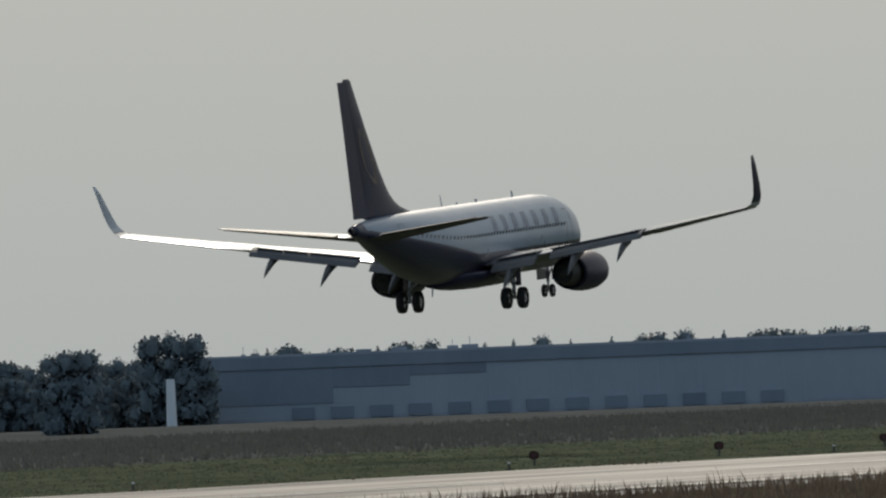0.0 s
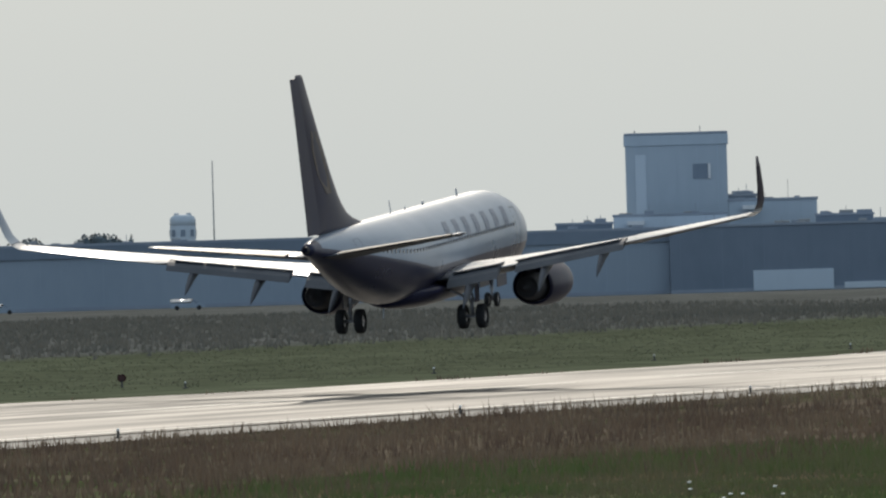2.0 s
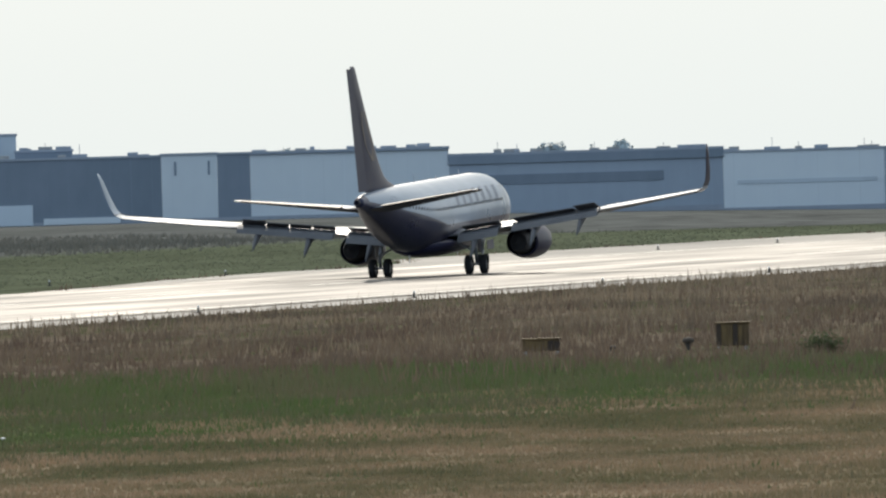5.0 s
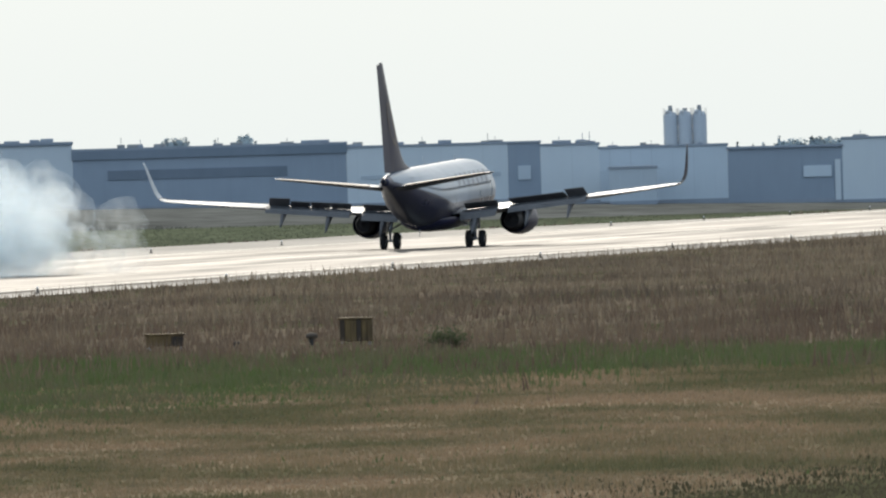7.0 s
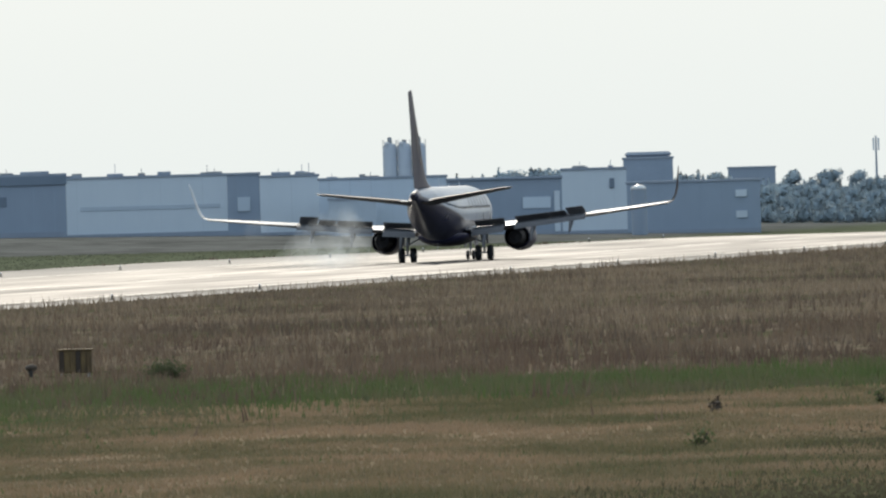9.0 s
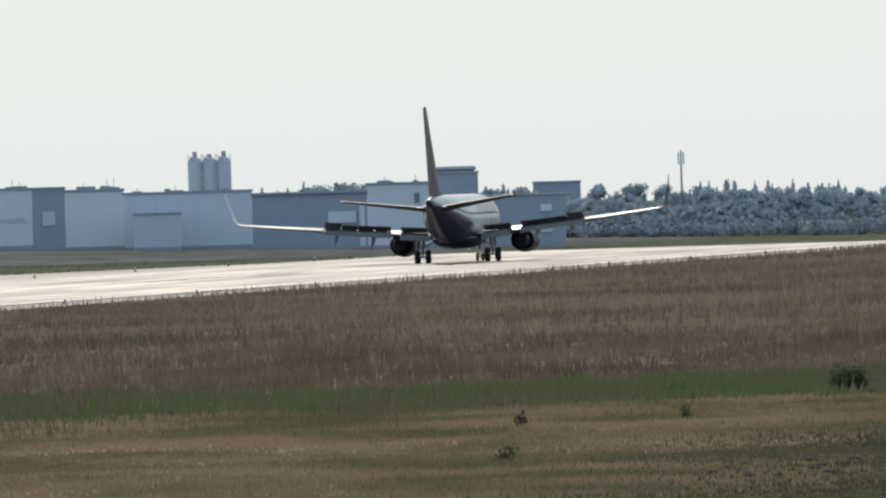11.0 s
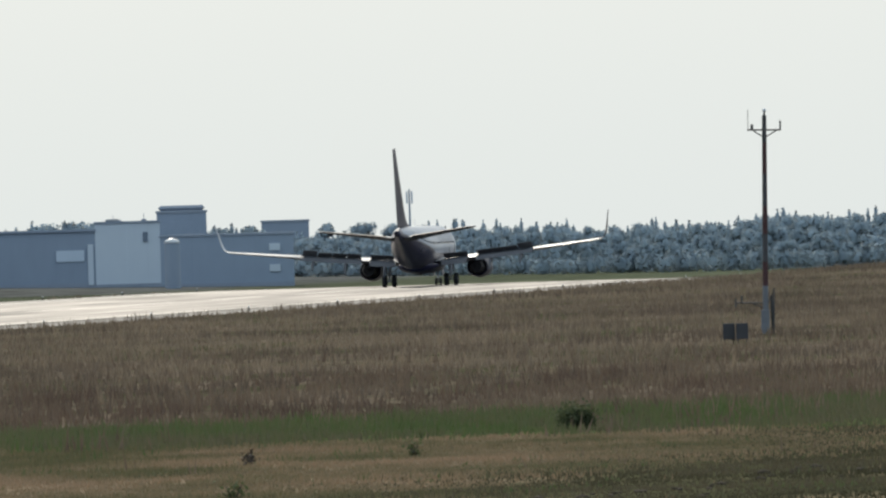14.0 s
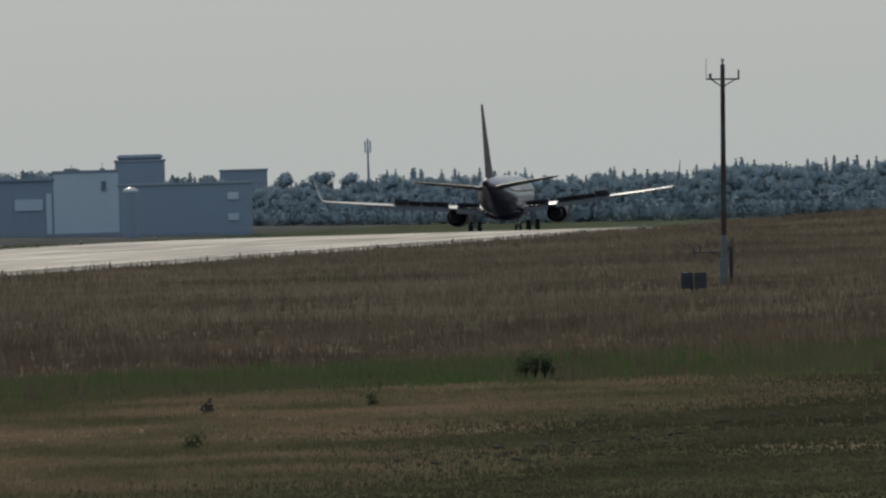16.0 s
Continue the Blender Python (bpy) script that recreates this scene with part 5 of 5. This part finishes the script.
grass("belt_weeds", "sparse dark dry weeds in the green belt", 2600, (4.8, 17.5, 380, 480), 0.55, 0.04, REDGRASS, 31, 5, lambda x, y, r: (belt_low(x, y) > 396) & (belt(x, y) < 438) & (np.sin(x * 0.5) + np.sin(x * 0.17 + y * 0.05) > 0.3))
grass("mown_straw", "low mown straw on the near field", 130000, (4.8, 17.5, 240, 440), 0.11, 0.03, TANGRASS, 4, 3, tan_part)


grass("trampled_field", "dark trampled grass by the dirt track", 50000, (4.8, 12, 240, 420), 0.08, 0.03, TRAMPLED, 8, 3, dark_part)
grass("far_side_grass", "rough grass on the far side of the runway", 60000, (5.5, 21, 560, 1500), 0.07, 0.07, FARGREEN, 6, 3, lambda x, y, r: (x < far_edge(y) - 1) & ((x > -290) | (r.uniform(size=len(x)) < 0.1)), side=-198.5)
grass("far_verge_weeds", "dark weed clumps along the far runway edge", 90000, (5.5, 22, 560, 1500), 0.3, 0.06, DRYGRASS, 9, 4, lambda x, y, r: (np.abs(x - far_edge(y)) < 1.3) & (np.sin(y * 0.31) + np.sin(y * 0.117 + 1) > 0.7), side=-183.0)
grass("far_side_scrub", "scrub beyond the far grass strip, greyed by painted haze", 60000, (5.5, 22, 700, 1700), 0.5, 0.09, HAZED_SCRUB, 7, 3, lambda x, y, r: (x > -480) & (x < -284 + r.normal(0, 6, len(x))), side=-198.5)


def shrub(name, label, x, y, h, w, n, mat, seed):
    rnd = np.random.default_rng(seed)
    s = thing(name, label, "shrub", m=pose(x, y, float(height(np.array(x), np.array(y)))))
    bm = bmesh.new()
    cen = []
    for i in range(18 if w > 0.8 else 7):
        a, q = rnd.uniform(0, 6.28), math.sqrt(rnd.uniform(0, 1))
        e = Vector((w * 0.5 * q * math.cos(a), w * 0.5 * q * math.sin(a), h * rnd.uniform(0.7, 1) * (1 - 0.45 * q * q)))
        tube(bm, (0, 0, -0.05), e, 0.02, 0.008, 5)
        cen += [np.array(e) * rnd.uniform(0.2, 1.0) + rnd.normal(0, 0.18 if w > 0.8 else 0.1, 3) for _ in range(n)]
    part("stems", bm, BARK, s)
    pts, f = quad_cloud(np.maximum(np.array(cen), (-9, -9, 0.02)), 0.05, rnd)
    cloud_part("foliage", pts, f, mat, s)


shrub("bush", "dark low bush beside the boxes", -81.9, 455, 0.42, 1.3, 110, DARKLEAF, 1)
shrub("bush", "dark green bush in the green belt", -48.6, 413, 0.6, 1.1, 170, DARKLEAF, 2)
shrub("dry_weed", "dark dry weed on the mown field", -51.6, 366, 0.42, 0.3, 14, BARK, 3)
shrub("green_weed", "leafy green weed on the mown field", -45.6, 321, 0.5, 0.6, 20, GREENGRASS, 4)
shrub("green_weed", "small green weed in straw", -48.3, 374, 0.5, 0.5, 14, GREENGRASS, 5)
shrub("tall_dry_stalk", "tall thin dry stalk on the green field", -73.0, 301.6, 0.9, 0.03, 3, DRYGRASS, 6)


def clods():
    """Lumps of bare soil along the old wheel track."""
    rnd = np.random.default_rng(11)
    bm = bmesh.new()
    for i in range(60):
        k = rnd.uniform(0, 1)
        x, y = -39 + 7 * k + rnd.normal(0, 1.4), 296 + 52 * k + rnd.normal(0, 3.0)
        r = rnd.uniform(0.04, 0.13)
        bmesh.ops.create_icosphere(bm, subdivisions=1, radius=r, matrix=Matrix.LocRotScale((x, y, 0.02), Euler((0, 0, rnd.uniform(0, 6))), (1.7, 1.0, rnd.uniform(0.4, 0.8))))
    for v in bm.verts:
        v.co += Vector(noise.noise_vector(v.co * 6)) * 0.04
    tagged(part("soil_clods", bm, SOIL), "lumps of bare soil along a wheel track", "soil", kind="stuff")


clods()
for x, y in ((-87.9, 354.4), (-85.3, 344.0), (-81.1, 330.3), (-82.3, 335.9), (-81.9, 335.5), (-83.4, 345.0), (-80.6, 334.2), (-77.6, 323.8)):
    s = thing("white_flower", "white flower head on a thin stalk", "flower", "field flowers", pose(x, y, 0))
    bm = bmesh.new()
    tube(bm, (0, 0, -0.02), (0.03, 0, 0.3), 0.012, seg=5)
    part("stalk", bm, GREENGRASS, s)
    bm = bmesh.new()
    bmesh.ops.create_icosphere(bm, subdivisions=1, radius=0.05, matrix=Matrix.Translation((0.03, 0, 0.32)) @ Matrix.Diagonal((1.3, 1.1, 0.6, 1)))
    part("flower_head", bm, VANWHITE, s)


# ---- tyre smoke ----
scene.cycles.transparent_max_bounces = 128


def smoke_material(name, most):
    m = bpy.data.materials.new(name)
    m.use_nodes = True
    n, l = m.node_tree.nodes, m.node_tree.links
    b = n["Principled BSDF"]
    b.inputs["Base Color"].default_value = (0.9, 0.965, 1.0, 1)
    b.inputs["Roughness"].default_value, b.inputs["Specular IOR Level"].default_value = 1.0, 0.0
    tc, t, r = n.new("ShaderNodeTexCoord"), n.new("ShaderNodeTexNoise"), n.new("ShaderNodeMapRange")
    t.inputs["Scale"].default_value, t.inputs["Detail"].default_value = 1.6, 5
    r.inputs[1].default_value, r.inputs[2].default_value, r.inputs[3].default_value, r.inputs[4].default_value = 0.3, 0.72, 0.0, most
    tr, mx, mo = n.new("ShaderNodeBsdfTranslucent"), n.new("ShaderNodeMixShader"), n.new("ShaderNodeMixShader")
    tp = n.new("ShaderNodeBsdfTransparent")
    tr.inputs[0].default_value = (0.9, 0.965, 1.0, 1)
    mx.inputs[0].default_value = 0.9
    l.new(tc.outputs["Object"], t.inputs[0]), l.new(t.outputs[0], r.inputs[0]), l.new(r.outputs[0], mo.inputs[0])
    l.new(b.outputs[0], mx.inputs[1]), l.new(tr.outputs[0], mx.inputs[2])
    l.new(tp.outputs[0], mo.inputs[1]), l.new(mx.outputs[0], mo.inputs[2]), l.new(mo.outputs[0], n["Material Output"].inputs[0])
    return m


SMOKE, THIN_SMOKE = smoke_material("tyre_smoke", 0.14), smoke_material("thin_tyre_smoke", 0.035)


def smoke(label, n, size, r0, r1, seed, mat):
    rnd = np.random.default_rng(seed)
    s = thing("tyre_smoke", label, "smoke")
    for i in range(n):
        u = rnd.normal(0, 0.33, 3)
        p = Vector((u[0] * size[0], u[1] * size[1], max(0.3, size[2] * (0.42 + u[2]))))
        bm = bmesh.new()
        bmesh.ops.create_icosphere(bm, subdivisions=2, radius=rnd.uniform(r0, r1))
        for v in bm.verts:
            v.co *= 1 + 0.35 * noise.noise(v.co * 0.9 + Vector((i, 0, 0)))
        o = part("puff", bm, mat, s, smooth=True)
        o.matrix_basis = pose(*p)
    return s


smoke_main = smoke("drifting bluish white tyre smoke over the runway", 380, (9.5, 9, 4.6), 0.7, 1.7, 3, SMOKE)
smoke_small = smoke("thin grey puff of smoke behind the wheels", 60, (5.0, 7, 3.0), 0.5, 1.2, 4, THIN_SMOKE)



# ---- what moves ----
def motions():
    walk(jet, [
        (0.0, pose(-238.38, 712.62, 7.70, -0.28, -2.39, 91.37)),
        (0.5, pose(-215.72, 682.80, 6.40, -1.30, -2.41, 91.19)),
        (1.0, pose(-192.49, 644.73, 5.21, -1.30, -3.29, 91.07)),
        (1.5, pose(-173.92, 616.74, 4.41, -1.08, -3.40, 91.21)),
        (2.0, pose(-169.57, 632.53, 2.87, -0.93, -3.48, 91.04)),
        (2.5, pose(-169.61, 663.61, 2.29, -0.73, -4.53, 90.66)),
        (3.0, pose(-169.83, 695.22, 1.70, -0.86, -3.11, 90.33)),
        (3.5, pose(-169.92, 726.03, 1.58, -0.71, -2.97, 90.11)),
        (4.0, pose(-170.25, 757.68, 0.97, -0.52, -2.20, 89.66)),
        (4.2, pose(-170.23, 769.77, 0.81, -0.86, -3.07, 89.78)),
        (5.0, pose(-170.7, 820.0, 0.12, -1.1, -1.6, 89.8)),
        (6.3, pose(-170.26, 896.65, 0.10, -1.57, -1.22, 89.99)),
        (6.5, pose(-170.13, 908.59, 0.10, -0.89, -1.33, 89.94)),
        (7.0, pose(-169.42, 937.52, 0.10, -0.32, -1.35, 90.76)),
        (7.5, pose(-168.76, 966.50, 0.10, -0.34, -1.36, 91.67)),
        (8.0, pose(-168.27, 995.33, 0.10, -0.06, -0.24, 91.70)),
        (8.5, pose(-167.92, 1024.14, 0.10, -0.55, -0.11, 91.73)),
        (9.0, pose(-167.99, 1051.84, 0.10, -0.59, -0.09, 92.28)),
        (9.2, pose(-167.76, 1062.84, 0.19, -0.49, -0.06, 91.96)),
        (11.3, pose(-168.37, 1176.70, 0.10, -0.88, -0.05, 91.40)),
        (11.5, pose(-168.39, 1187.29, 0.20, -0.67, -0.03, 91.32)),
        (12.0, pose(-168.53, 1213.35, 0.20, -0.49, 0.01, 91.33)),
        (12.5, pose(-168.60, 1239.06, 0.11, -0.74, -0.14, 91.42)),
        (13.0, pose(-168.77, 1264.33, 0.16, -0.53, 0.00, 91.30)),
        (13.5, pose(-168.77, 1289.39, 0.10, -0.33, -0.02, 91.14)),
        (14.0, pose(-168.76, 1313.97, 0.10, -0.55, -0.04, 91.18)),
        (14.5, pose(-168.60, 1338.23, 0.10, -1.27, -0.03, 91.03)),
        (15.0, pose(-168.70, 1362.11, 0.10, -0.65, -0.05, 90.82)),
        (15.5, pose(-168.54, 1385.60, 0.00, -0.72, -0.08, 91.07)),
        (16.0, pose(-168.50, 1408.86, -0.35, -0.90, -0.17, 91.68)),
    ])
    for w, side in zip(wings, (1, -1)):
        def bent(deg, s=side):
            return Matrix.Translation((0, 0, 2.3)) @ pose(0, 0, 0, -deg * s) @ Matrix.Translation((0, 0, -2.3))
        walk(w, [(0, bent(1.8)), (4.2, bent(1.7)), (5.2, bent(-0.4)), (6.3, bent(-1.6)), (16, bent(-1.8))])
    for sp, x, y, z, tilt, turn, lift in spoilers:
        walk(sp, [(0, pose(x, y, z, tilt, 0, turn)), (4.6, pose(x, y, z, tilt, 0, turn)), (5.3, pose(x, y, z, tilt, lift, turn)), (16, pose(x, y, z, tilt, lift + 1, turn))])
    walk(smoke_main, [(0, pose(-169.3, 786, -14)), (4.6, pose(-169.3, 786, -14)), (5.5, pose(-169.3, 787, -1.0)), (6.3, pose(-169.6, 791, 0.2)), (7.0, pose(-170.6, 792.5, 0.4)), (8, pose(-174.0, 795, 0.7)), (16, pose(-176, 815, 2))])
    walk(smoke_small, [(0, pose(-169.5, 985, -7)), (7.4, pose(-169.5, 985, -7)), (8.2, pose(-169, 1000, -0.3)), (9.2, pose(-168, 1000, 0.2)), (11.3, pose(-180, 950, 1.0)), (16, pose(-190, 930, 2))])


motions()
